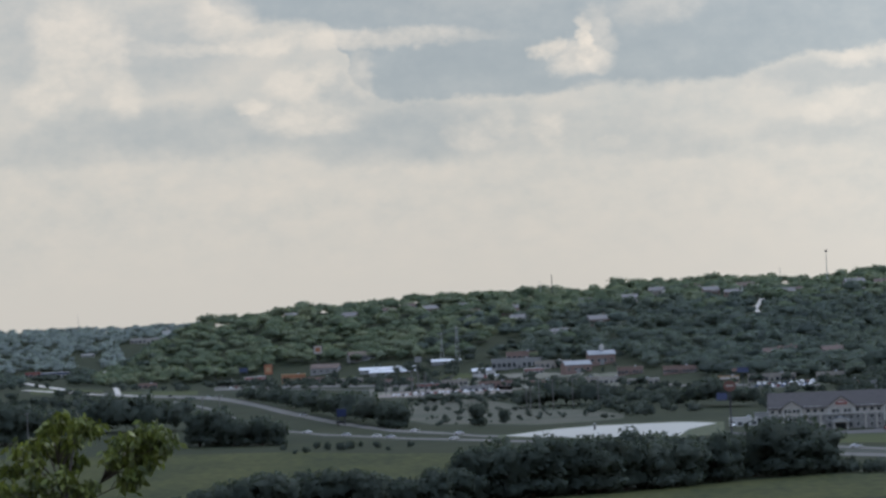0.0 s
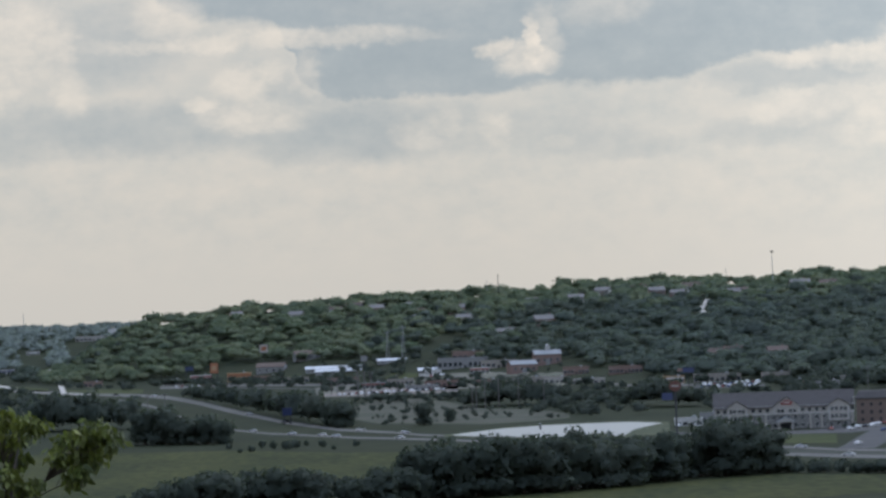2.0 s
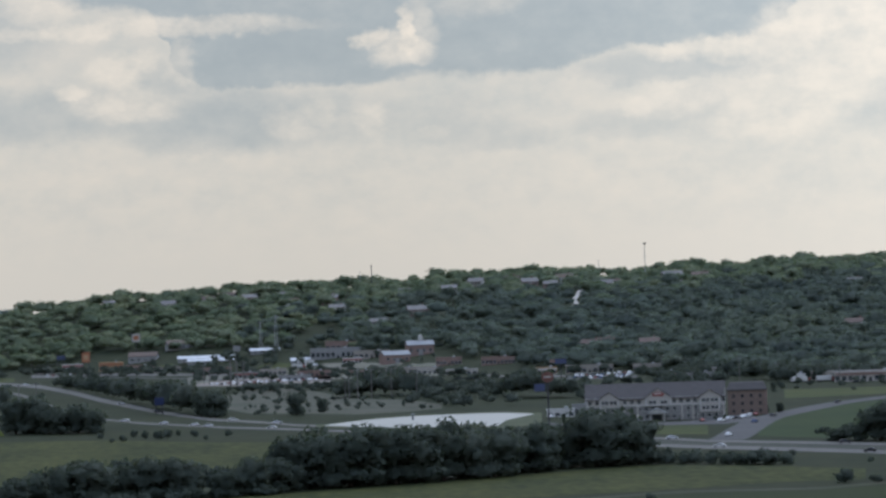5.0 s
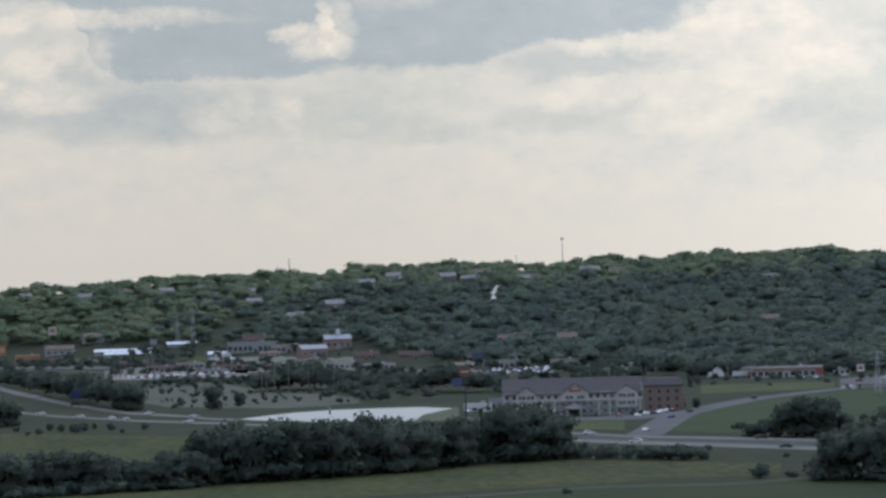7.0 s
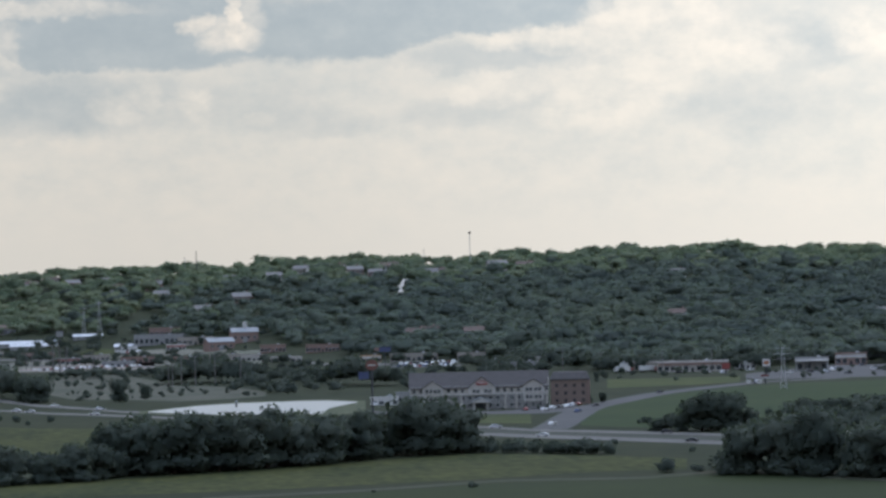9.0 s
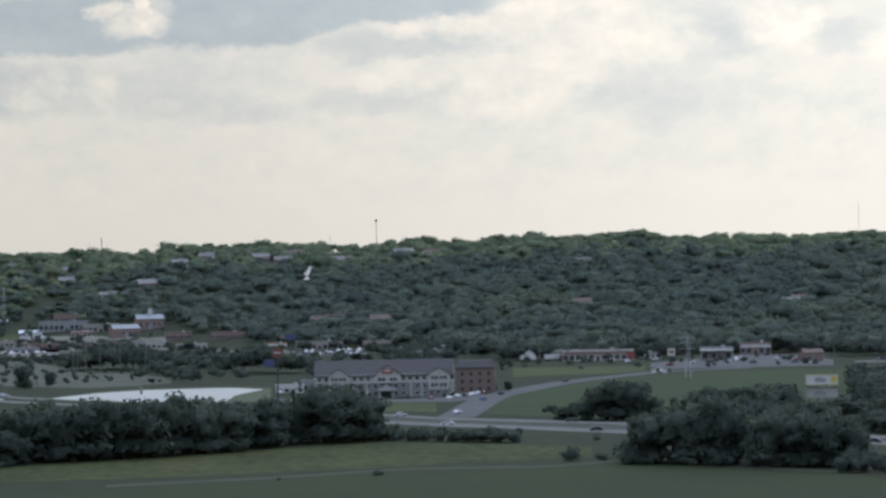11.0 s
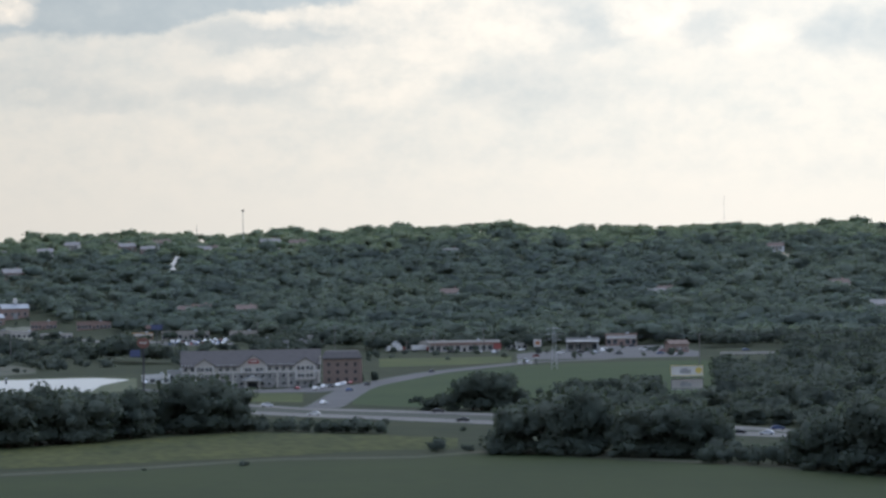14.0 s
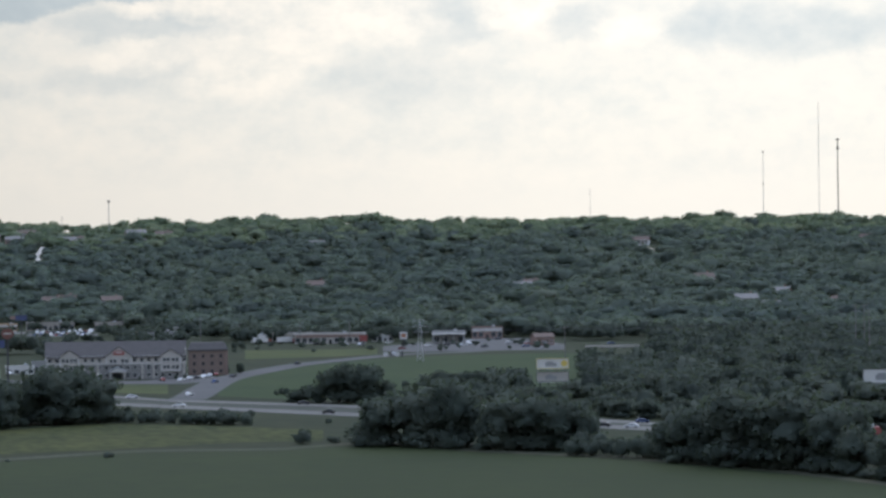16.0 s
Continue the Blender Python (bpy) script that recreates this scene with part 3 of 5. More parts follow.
belt([(10.4, 1165, 5), (10.75, 1162, 8), (10.95, 1160, 16), (11.4, 1158, 18.5), (11.8, 1160, 15), (12.05, 1165, 7)], 6.5, 20, "broad dark tree beyond the highway", "trees beyond highway")
belt([(12.9, 1230, 9), (14.1, 1240, 9), (14.45, 1200, 8), (14.6, 1190, 3.5), (15.25, 1170, 3.5), (15.5, 1180, 10), (16.4, 1180, 13), (17.5, 1180, 11), (19.2, 1200, 13), (21.4, 1180, 14)], 9, 27, "mid-green tree in the wood beyond the highway", "trees beyond highway")
belt([(-6.7, 1780, 15), (-6.2, 1760, 26), (-5.4, 1750, 25), (-4.85, 1740, 20)], 9, 36, "dark tree in a copse by the river flats", "copse trees")
belt([(-9, 1640, 26), (-7.8, 1640, 25), (-7.2, 1650, 20), (-6.9, 1670, 15), (-6.6, 1690, 11)], 10, 40, "dark tree in a copse by the river flats", "copse trees")
belt([(-4.5, 1510, 20), (-4.2, 1500, 20), (-3.9, 1495, 16), (-3.6, 1490, 17.5), (-3.15, 1480, 15)], 7, 28, "dark round tree in the highway's bend", "bend trees")
belt([(-3.65, 2360, 12), (-3.3, 2230, 14), (-3.0, 2115, 16), (-2.5, 1945, 18), (-2.0, 1815, 20), (-1.5, 1718, 19), (-1.2, 1662, 18), (-0.75, 1625, 16.5)], 8, 40, "dark tree in the wood above the highway", "wood above highway")
belt([(1.45, 1870, 13), (1.9, 1900, 19), (2.5, 1880, 18), (3.0, 1850, 15)], 9, 36, "dark tree behind the power poles", "trees round the lake")
belt([(3.0, 1830, 9), (3.7, 1900, 11), (4.4, 1850, 10), (4.7, 1780, 17), (5.0, 1760, 19), (5.4, 1750, 17), (5.7, 1740, 10)], 9, 27, "mid-green tree on the bank above the lake", "trees round the lake")
belt([(-0.5, 2080, 7), (0.1, 2060, 9), (0.7, 2080, 6), (1.3, 2060, 8)], 12, 12, "small tree on the rough ground behind the lake", "trees round the lake")
belt([(15.4, 1062, 6), (16.5, 1036, 7), (18, 1012, 8), (21.6, 965, 8.5)], 8, 32, "mid-green tree along the highway verge", "trees beyond highway")
for rows in ([(0.3, 970, 5), (5.3, 1033, 5)], [(5.4, 1040, 5), (6.95, 1052, 4.5)], [(-4.6, 927, 4.5), (0.2, 955, 5)], [(11.6, 905, 5), (15.4, 872, 5)], [(17.2, 826, 5), (19.5, 794, 5), (21.5, 753, 5)]):
    belt(rows, 5.5, 5.5, "dark bush at the foot of the trees", "understorey bushes", True, 1.3, 0.3)


# ---- roads, lake, lots ----
def ribbon(name, points, width, mat, label, category="road", up=0.06, lift=0.0):
    """A road along points of (bearing, distance), rounded, draped over the ground."""
    ctrl = [Vector((d * math.sin(radians(b)), d * math.cos(radians(b)))) for b, d in points]
    line = []
    for i in range(len(ctrl) - 1):
        p0, p1, p2, p3 = ctrl[max(i - 1, 0)], ctrl[i], ctrl[i + 1], ctrl[min(i + 2, len(ctrl) - 1)]
        n = max(3, int((p2 - p1).length / 12))
        for k in range(n):
            t = k / n
            line.append(0.5 * (2 * p1 + (p2 - p0) * t + (2 * p0 - 5 * p1 + 4 * p2 - p3) * t * t + (3 * p1 - p0 - 3 * p2 + p3) * t ** 3))
    line.append(ctrl[-1])
    verts, faces = [], []
    for i, p in enumerate(line):
        q = (line[min(i + 1, len(line) - 1)] - line[max(i - 1, 0)]).normalized()
        side = Vector((-q.y, q.x)) * width / 2
        for s in (side, -side):
            x, y = p + s
            verts.append((x, y, float(height(math.degrees(math.atan2(x, y)), math.hypot(x, y))) + up + lift))
        if i:
            faces.append((2 * i - 2, 2 * i - 1, 2 * i + 1, 2 * i))
    return tagged(link(name, verts, faces, mat), label, category, kind="structure")


FAR_LANES = [(-6.9, 2990, 3060), (-5.47, 2616, 2703), (-4.6, 2500, 2600), (-4.05, 2379, 2490), (-3.5, 2180, 2290), (-3.03, 1992, 2090), (-2.5, 1845, 1920), (-2.02, 1732, 1790), (-1.5, 1650, 1695), (-1.0, 1584, 1618),
             (0.02, 1520, 1545), (0.53, 1475, 1498), (3, 1380, 1402), (7, 1226, 1245), (8.03, 1188, 1205), (11.91, 1112, 1130), (15.81, 1020, 1036), (17.04, 992, 1007), (21, 930, 945), (25, 880, 895)]
NEAR_LANES = [(-4.95, 2390, 2450), (-4.36, 2170, 2230), (-3.9, 1930, 1975), (-3.3, 1690, 1720), (-3.05, 1664, 1690), (-2.29, 1578, 1603), (-0.78, 1482, 1504), (0.42, 1432, 1454), (3, 1320, 1342), (7, 1166, 1188), (8.02, 1138, 1163),
              (11.91, 1055, 1079), (15.81, 983, 1004), (21, 902, 920), (25, 855, 873)]
sheet("highway_far_lanes", FAR_LANES, CONCRETE, "pale concrete lanes of a divided highway", "road", 0.08, 0.15)
sheet("highway_near_lanes", NEAR_LANES, CONCRETE, "pale concrete lanes of a divided highway", "road", 0.08, 0.15)
sheet("median", [(6.9, 1190, 1225), (8.02, 1164.5, 1187), (11.91, 1080.5, 1111), (15.81, 1005, 1019), (21, 921, 929), (25, 874, 879)], material("median_strip", (0.06, 0.06, 0.05), (0.04, 0.046, 0.036), 0.05, 0.95, 0.5), "dark worn strip between the highway lanes", "median", 0.06, 0.2)
sheet("sand_lot", [(16.55, 2840, 2880), (16.7, 2835, 2905), (16.85, 2850, 2890)], material("pale_sand", (0.42, 0.33, 0.25), (0.33, 0.27, 0.2), 0.05, 0.95), "bare pale sand lot on the wooded hill", "lot", 0.4)
# lighter sheets over the dark grass paint in strips of sunlight
for b0, b1, d in ((11.3, 12.0, 2968), (12.3, 12.8, 2968), (13.2, 13.8, 3004)):
    sheet("ridge_lawn", [(b0, d - 10, d + 10), (b1, d - 10, d + 12)], LAWN, "lawn strip between trees on the hill, sunlight painted in", "lawn", 0.4)
ribbon("side_road", [(8.3, 1200), (8.45, 1225), (8.75, 1310), (9.05, 1385), (9.56, 1447), (10.3, 1530), (10.9, 1575), (11.93, 1645), (12.4, 1665), (13.67, 1697)], 15, ASPHALT, "grey side road climbing from the highway", up=0.1)
ribbon("west_road", [(-8.6, 4050), (-7.79, 3741), (-7.3, 3380), (-6.79, 3056)], 9, LIT_CONCRETE, "sunlit pale road on the valley floor", up=0.12)
ribbon("west_ramp", [(-7.6, 3190), (-7.1, 3030), (-6.6, 2880), (-5.5, 2660)], 9, LIT_CONCRETE, "sunlit pale ramp beside the highway", up=0.14)
sheet("far_lawn", [(-7.5, 2960, 3250), (-6.9, 2900, 3180), (-6.2, 2800, 2990)], LAWN, "yellow-green lawn beside the pale road", "lawn", 0.08)
sheet("junction_lawn", [(-5.9, 2700, 2880), (-5.2, 2620, 2850), (-4.5, 2640, 2780)], LAWN, "yellow-green lawn at the road junction", "lawn", 0.07)
ribbon("cross_road", [(-6.2, 4200), (-6.12, 3700), (-6.0, 3200), (-5.93, 2780)], 5, LIT_CONCRETE, "sunlit pale road running away between trees", up=0.16)
ribbon("hill_street", [(5.6, 2925), (5.7, 2960), (5.66, 2995), (5.74, 3060), (5.8, 3120)], 5.0, LIT_CONCRETE, "sunlit pale street climbing between hillside trees", up=0.3)
ribbon("frontage_road", [(-4.0, 2740), (-3.0, 2700), (-1.8, 2560), (-0.6, 2420), (0.6, 2330), (1.2, 2290)], 10, ASPHALT, "grey frontage road before the shops", up=0.1)
sheet("gravel_lot", [(-1.3, 2270, 2330), (-0.8, 2250, 2420), (0.3, 2230, 2480), (1.2, 2260, 2540)], material("gravel", (0.2, 0.175, 0.15), (0.12, 0.11, 0.1), 0.03, 0.95, 0.6), "bare grey-brown gravel lot", "lot")
sheet("town_ground", [(-1.4, 2330, 2560), (0.0, 2500, 2640), (1.1, 2330, 2660), (2.0, 2330, 2600), (3.2, 2300, 2500)], material("trodden_ground", (0.15, 0.14, 0.12), (0.085, 0.09, 0.065), 0.02, 0.95, 0.6), "worn grey-brown ground between the shops", "lot", 0.05)
sheet("shop_lot", [(-4.2, 2760, 2880), (-2.8, 2740, 2840), (-2.0, 2680, 2760), (-0.5, 2560, 2640), (1.0, 2540, 2600)], CONCRETE, "pale paved lot before the shops", "lot", 0.07)
sheet("lit_lawn", [(-0.38, 2650, 2690), (0.1, 2650, 2740), (0.52, 2640, 2700)], LAWN, "bright yellow-green lawn slope", "lawn", 0.15)
sheet("roadside_lawn", [(-2.2, 2860, 2900), (-1.65, 2820, 2880)], LAWN, "bright yellow-green roadside lawn", "lawn", 0.15)
sheet("hillside_clearing", [(0.7, 2990, 3030), (1.0, 3000, 3075), (1.35, 3060, 3130)], LAWN, "sunlit grass clearing on the hillside", "lawn", 0.5)
sheet("motel_lot", [(3.0, 2360, 2400), (3.8, 2320, 2370), (4.6, 2150, 2220), (5.5, 2180, 2260)], CONCRETE, "pale paved lot below the hill", "lot", 0.07)
sheet("car_park", [(5.45, 2090, 2215), (6.1, 2090, 2215), (6.75, 2100, 2215)], ASPHALT, "grey car park full of parked cars", "lot", 0.07)
sheet("hotel_lot", [(5.0, 1385, 1420), (5.9, 1345, 1372), (7.6, 1345, 1380), (8.3, 1340, 1420), (8.85, 1370, 1440)], ASPHALT, "grey paved forecourt of the hotel", "lot", 0.07)
sheet("hotel_lawn", [(5.9, 1275, 1342), (7.4, 1262, 1342), (8.0, 1250, 1335)], LAWN, "mown lawn between hotel and highway", "lawn", 0.06)
sheet("shopping_lot", [(11.9, 1720, 1800), (12.3, 1700, 1830), (13.4, 1705, 1925), (14.5, 1705, 1925), (15.2, 1710, 1800)], ASPHALT, "grey paved car park before the shops", "lot", 0.07)
sheet("shop_verge", [(9.4, 1620, 1760), (11.0, 1640, 1760), (11.8, 1670, 1760)], LAWN, "lit grass verge beside the side road", "lawn", 0.06)
sheet("slope_field", [(8.9, 1225, 1330), (9.6, 1205, 1420), (10.6, 1185, 1530), (11.5, 1180, 1590), (13, 1180, 1640), (14.5, 1250, 1660), (16, 1300, 1640)], material("tall_grass", (0.024, 0.037, 0.018), (0.033, 0.045, 0.02), 0.02, 0.9, 0.5), "even green field beyond the highway", "field", 0.04)
sheet("rough_ground", [(-0.75, 1760, 2000), (-0.3, 1670, 2120), (0.6, 1640, 2120), (1.6, 1600, 1850), (2.6, 1610, 1800), (3.2, 1640, 1700)], material("rough_grass", (0.088, 0.084, 0.066), (0.048, 0.055, 0.04), 0.03, 0.95, 0.7), "rough grey-green ground behind the lake", "field", 0.04)

WATER = bpy.data.materials.new("water")
WATER.use_nodes = True
wt = WATER.node_tree
wb = wt.nodes["Principled BSDF"]
wb.inputs["Base Color"].default_value, wb.inputs["Roughness"].default_value, wb.inputs["IOR"].default_value = (0.16, 0.165, 0.155, 1), 0.3, 1.33
wn, wbump = wt.nodes.new("ShaderNodeTexNoise"), wt.nodes.new("ShaderNodeBump")
wn.inputs["Scale"].default_value, wbump.inputs["Strength"].default_value = 0.6, 0.15
wt.links.new(wt.nodes.new("ShaderNodeTexCoord").outputs["Object"], wn.inputs["Vector"])
wt.links.new(wn.outputs[0], wbump.inputs["Height"])
wt.links.new(wbump.outputs[0], wb.inputs["Normal"])
sheet("lake_bank", [(0.9, 1455, 1478), (1.5, 1430, 1512), (1.98, 1412, 1540), (2.7, 1390, 1562), (3.83, 1370, 1568), (4.4, 1375, 1562), (5.0, 1400, 1535)], material("bank_grass", (0.085, 0.09, 0.055), (0.05, 0.06, 0.04), 0.05, 0.95, 0.5), "rough grassy lake bank", "bank", 0.1)
sheet("lake", [(1.06, 1468, 1472), (1.5, 1445, 1500), (1.98, 1425, 1526), (2.7, 1405, 1546), (3.83, 1390, 1551), (4.2, 1395, 1550), (4.35, 1455, 1547), (4.86, 1517, 1522)], WATER, "still grey-white lake mirroring the sky", "water", 0.2, 0.05)

# ---- building blocks ----
def box(x, y, z, sx, sy, sz):
    """A box standing on z, centred on x and y."""
    v = [(x + a * sx / 2, y + b * sy / 2, z + c * sz) for c in (0, 1) for b in (-1, 1) for a in (-1, 1)]
    return v, [(0, 2, 3, 1), (4, 5, 7, 6), (0, 1, 5, 4), (2, 6, 7, 3), (0, 4, 6, 2), (1, 3, 7, 5)]


def gable(x, y, z, sx, sy, rise, over=0.4, thick=0.25):
    """A gable roof with its ridge along x, thick, with eaves."""
    hx, hy = sx / 2 + over, sy / 2 + over
    drop = rise * over / (sy / 2)
    v = []
    for e in (-hx, hx):
        v += [(x + e, y - hy, z - drop), (x + e, y, z + rise), (x + e, y + hy, z - drop), (x + e, y + hy, z - drop - thick), (x + e, y, z + rise - thick), (x + e, y - hy, z - drop - thick)]
    f = [(0, 1, 7, 6), (1, 2, 8, 7), (2, 3, 9, 8), (3, 4, 10, 9), (4, 5, 11, 10), (5, 0, 6, 11), (0, 5, 4, 1), (1, 4, 3, 2), (6, 7, 10, 11), (7, 8, 9, 10)]
    return v, f


def gable_front(x, y, z, sx, sy, rise, over=0.3, thick=0.25):
    v, f = gable(0, 0, 0, sy, sx, rise, over, thick)
    return [(x - b, y + a, z + c) for a, b, c in v], f


def pediment(x, y, z, sx, sy, rise):
    v = [(x - sx / 2, y - sy / 2, z), (x + sx / 2, y - sy / 2, z), (x, y - sy / 2, z + rise), (x - sx / 2, y + sy / 2, z), (x + sx / 2, y + sy / 2, z), (x, y + sy / 2, z + rise)]
    return v, [(0, 1, 2), (5, 4, 3), (0, 3, 4, 1), (1, 4, 5, 2), (2, 5, 3, 0)]


def side_pediment(x, y, z, sx, sy, rise):
    v, f = pediment(0, 0, 0, sy, sx, rise)
    return [(x - b, y + a, z + c) for a, b, c in v], f


def stand(name, b, d, label, category, group="", turn=0.0, up=0.0):
    """An Empty at a place on the ground, its front (minus y) to the camera."""
    ob = new(name)
    ob.matrix_basis = Matrix.LocRotScale(at(b, d, up), Euler((0, 0, radians(-b + turn))), None)
    return tagged(ob, label, category, group)


WHITE = material("white_paint", (0.480, 0.472, 0.456), (0.400, 0.392, 0.376), 0.3, 0.6)
CREAM = material("cream_siding", (0.357, 0.332, 0.306), (0.297, 0.281, 0.259), 0.25, 0.7, bump=0.2)
STONE = material("grey_stone", (0.211, 0.207, 0.198), (0.153, 0.151, 0.147), 0.4, 0.85, 0.5, bump=0.4)
SHINGLE = material("dark_shingles", (0.088, 0.082, 0.08), (0.066, 0.062, 0.062), 0.5, 0.9, 0.6, bump=0.3)
BROWN_BRICK = material("brown_brick", (0.185, 0.14, 0.12), (0.15, 0.115, 0.1), 0.4, 0.85, 0.6, bump=0.3)
PINK_BRICK = material("pink_brick", (0.238, 0.167, 0.145), (0.176, 0.123, 0.110), 0.4, 0.85, 0.5)
TAN = material("tan_stucco", (0.38, 0.25, 0.15), (0.3, 0.2, 0.13), 0.2, 0.85)
ORANGE = material("orange_paint", (0.3, 0.12, 0.06), (0.24, 0.1, 0.055), 0.4, 0.6)
RED = material("red_paint", (0.24, 0.065, 0.06), (0.19, 0.055, 0.05), 0.4, 0.5)
BLUE = material("blue_paint", (0.055, 0.07, 0.14), (0.05, 0.06, 0.115), 0.4, 0.5)
GREY_WALL = material("grey_block_wall", (0.25, 0.25, 0.25), (0.19, 0.19, 0.19), 0.3, 0.85)
METAL_ROOF = material("pale_metal_roof", (0.255, 0.264, 0.272), (0.204, 0.212, 0.221), 0.2, 0.7, metal=0.0)
FLAT_ROOF = material("gravel_roof", (0.3, 0.29, 0.28), (0.22, 0.215, 0.21), 0.2, 0.9, 0.5)
BROWN_ROOF = material("brown_shingles", (0.15, 0.115, 0.1), (0.1, 0.08, 0.07), 0.5, 0.9, 0.5)
STEEL = material("galvanised_steel", (0.38, 0.39, 0.4), (0.28, 0.29, 0.3), 0.8, 0.5, metal=0.5)
DARK_STEEL = material("dark_steel", (0.06, 0.06, 0.065), (0.045, 0.045, 0.05), 0.8, 0.6, metal=0.3)
WOOD_POLE = material("weathered_pole", (0.16, 0.155, 0.145), (0.115, 0.11, 0.105), 1.0, 0.9, 0.5)
RUBBER = material("tyre_rubber", (0.03, 0.03, 0.03), (0.02, 0.02, 0.02), 3.0, 0.9)
GLASS = bpy.data.materials.new("window_glass")
GLASS.use_nodes = True
gb_ = GLASS.node_tree.nodes["Principled BSDF"]
gb_.inputs["Base Color"].default_value, gb_.inputs["Roughness"].default_value, gb_.inputs["Specular IOR Level"].default_value = (0.03, 0.035, 0.04, 1), 0.06, 0.6


def window(x, y, z, w, h, parent, frame_mat=WHITE):
    """A window in a wall that faces minus y: a raised frame with a set-back pane."""
    win = part("window", *merge(box(x, y, z - 0.08, w + 0.25, 0.14, 0.1), box(x, y, z + h, w + 0.25, 0.12, 0.1), box(x - w / 2 - 0.06, y, z, 0.12, 0.12, h), box(x + w / 2 + 0.06, y, z, 0.12, 0.12, h), box(x, y, z, 0.08, 0.1, h)), frame_mat, parent)
    part("pane", *box(x, y + 0.03, z + 0.02, w, 0.05, h - 0.02), GLASS, win)
    return win


# ---- hotel ----
def hotel():
    root = stand("hotel", 7.07, 1398, "three-storey cream and grey stone hotel with dark shingle roof", "hotel")
    L, D, E = 61.0, 18.0, 10.4
    part("stone_base", *box(0, D / 2, -0.3, L, D, 7.2), STONE, root, "grey stone lower storeys")
    part("upper_storey", *box(0, D / 2, 6.9, L + 0.1, D + 0.1, E - 6.9), CREAM, root, "cream siding upper storey")
    part("roof", *gable(0, D / 2, E, L, D, 6.2, 0.7, 0.35), SHINGLE, root, "dark grey shingle roof")
    part("gable_wall", *side_pediment(L / 2 - 0.2, D / 2, E - 0.02, 0.35, D, 6.0), CREAM, root)
    part("gable_wall", *side_pediment(-L / 2 + 0.2, D / 2, E - 0.02, 0.35, D, 6.0), CREAM, root)
    part("cornice", *box(0, -0.08, E - 0.35, L + 1.2, 0.25, 0.35), WHITE, root)
    part("string_course", *box(0, -0.1, 6.75, L + 0.3, 0.2, 0.3), WHITE, root)
    for x, w, low, rise in ((-20.5, 8.0, 3.6, 2.6), (1.2, 11.0, 6.9, 4.0), (24.0, 8.5, 3.6, 2.6)):
        bay = part("bay", *merge(box(x, -0.35, low, w, 0.9, E - low + 0.3), pediment(x, -0.35, E + 0.3, w, 0.9, rise)), CREAM, root, "projecting cream bay with gable")
        part("bay_roof", *gable_front(x, 1.8, E + 0.35, w, 5.2, rise, 0.5, 0.3), SHINGLE, bay)
        part("bay_trim", *merge(box(x - w / 2, -0.86, low, 0.35, 0.12, E - low), box(x + w / 2, -0.86, low, 0.35, 0.12, E - low), box(x, -0.86, low - 0.2, w + 0.4, 0.14, 0.3)), WHITE, bay)
        for k in (-1, 1):
            for z in ((7.7, 4.4) if w < 10 else (7.3,)):
                for o in (-0.95, 0.95):
                    window(x + k * w * 0.23 + o * 0.9, -0.83, z, 1.3, 1.6, root)
    sign = part("sign", [(1.2 + 2.6 * math.cos(a), y, 11.4 + max(-0.6, 1.5 * math.sin(a))) for y in (-1.15, -0.85) for a in np.linspace(0, 2 * math.pi, 20, endpoint=False)],
                [tuple(range(20)), tuple(range(39, 19, -1))] + [(i, i + 20, (i + 1) % 20 + 20, (i + 1) % 20) for i in range(20)], RED, root, "dark red rounded sign panel")
    part("sign_bar", *box(1.2, -1.2, 11.7, 3.2, 0.06, 0.5), WHITE, sign)
    x = -29.0
    while x < 30:
        near_bay = abs(x + 20.5) < 4.4 or abs(x - 1.2) < 6 or abs(x - 24) < 4.6
        for z in (1.1, 4.4, 7.7):
            if not (near_bay and (z > 7 or (z > 4 and abs(x - 1.2) > 6))):
                window(x, -0.03 if z < 7 else -0.08, z, 1.5, 1.6, root)
        x += 3.1
    for x in (-14.0, -8.0, 11.5, 16.5, 29.9):
        part("pilaster", *box(x, -0.15, -0.2, 0.9, 0.5, 7.0), CREAM, root)
    porch = part("porch", *merge(*[box(0.6 + i * 3.0, -7.0 + j * 5.5, -0.1, 0.5, 0.5, 3.6) for i in (-1, 1) for j in (0, 1)], box(0.6, -4.3, 3.4, 7.5, 7.0, 0.5)), WHITE, root, "white entrance canopy on posts")
    part("porch_roof", *gable_front(0.6, -4.3, 3.9, 7.5, 7.2, 1.9, 0.4, 0.25), METAL_ROOF, porch)
    part("porch_gable", *pediment(0.6, -7.6, 3.9, 7.3, 0.3, 1.8), WHITE, porch)
    part("entrance_door", *box(0.6, -0.1, 0, 3.6, 0.15, 2.7), GLASS, root)
    part("parapet_end", *box(30.6, 3.0, 6.9, 0.5, 6.0, 6.4), CREAM, root)
    return root


hotel()


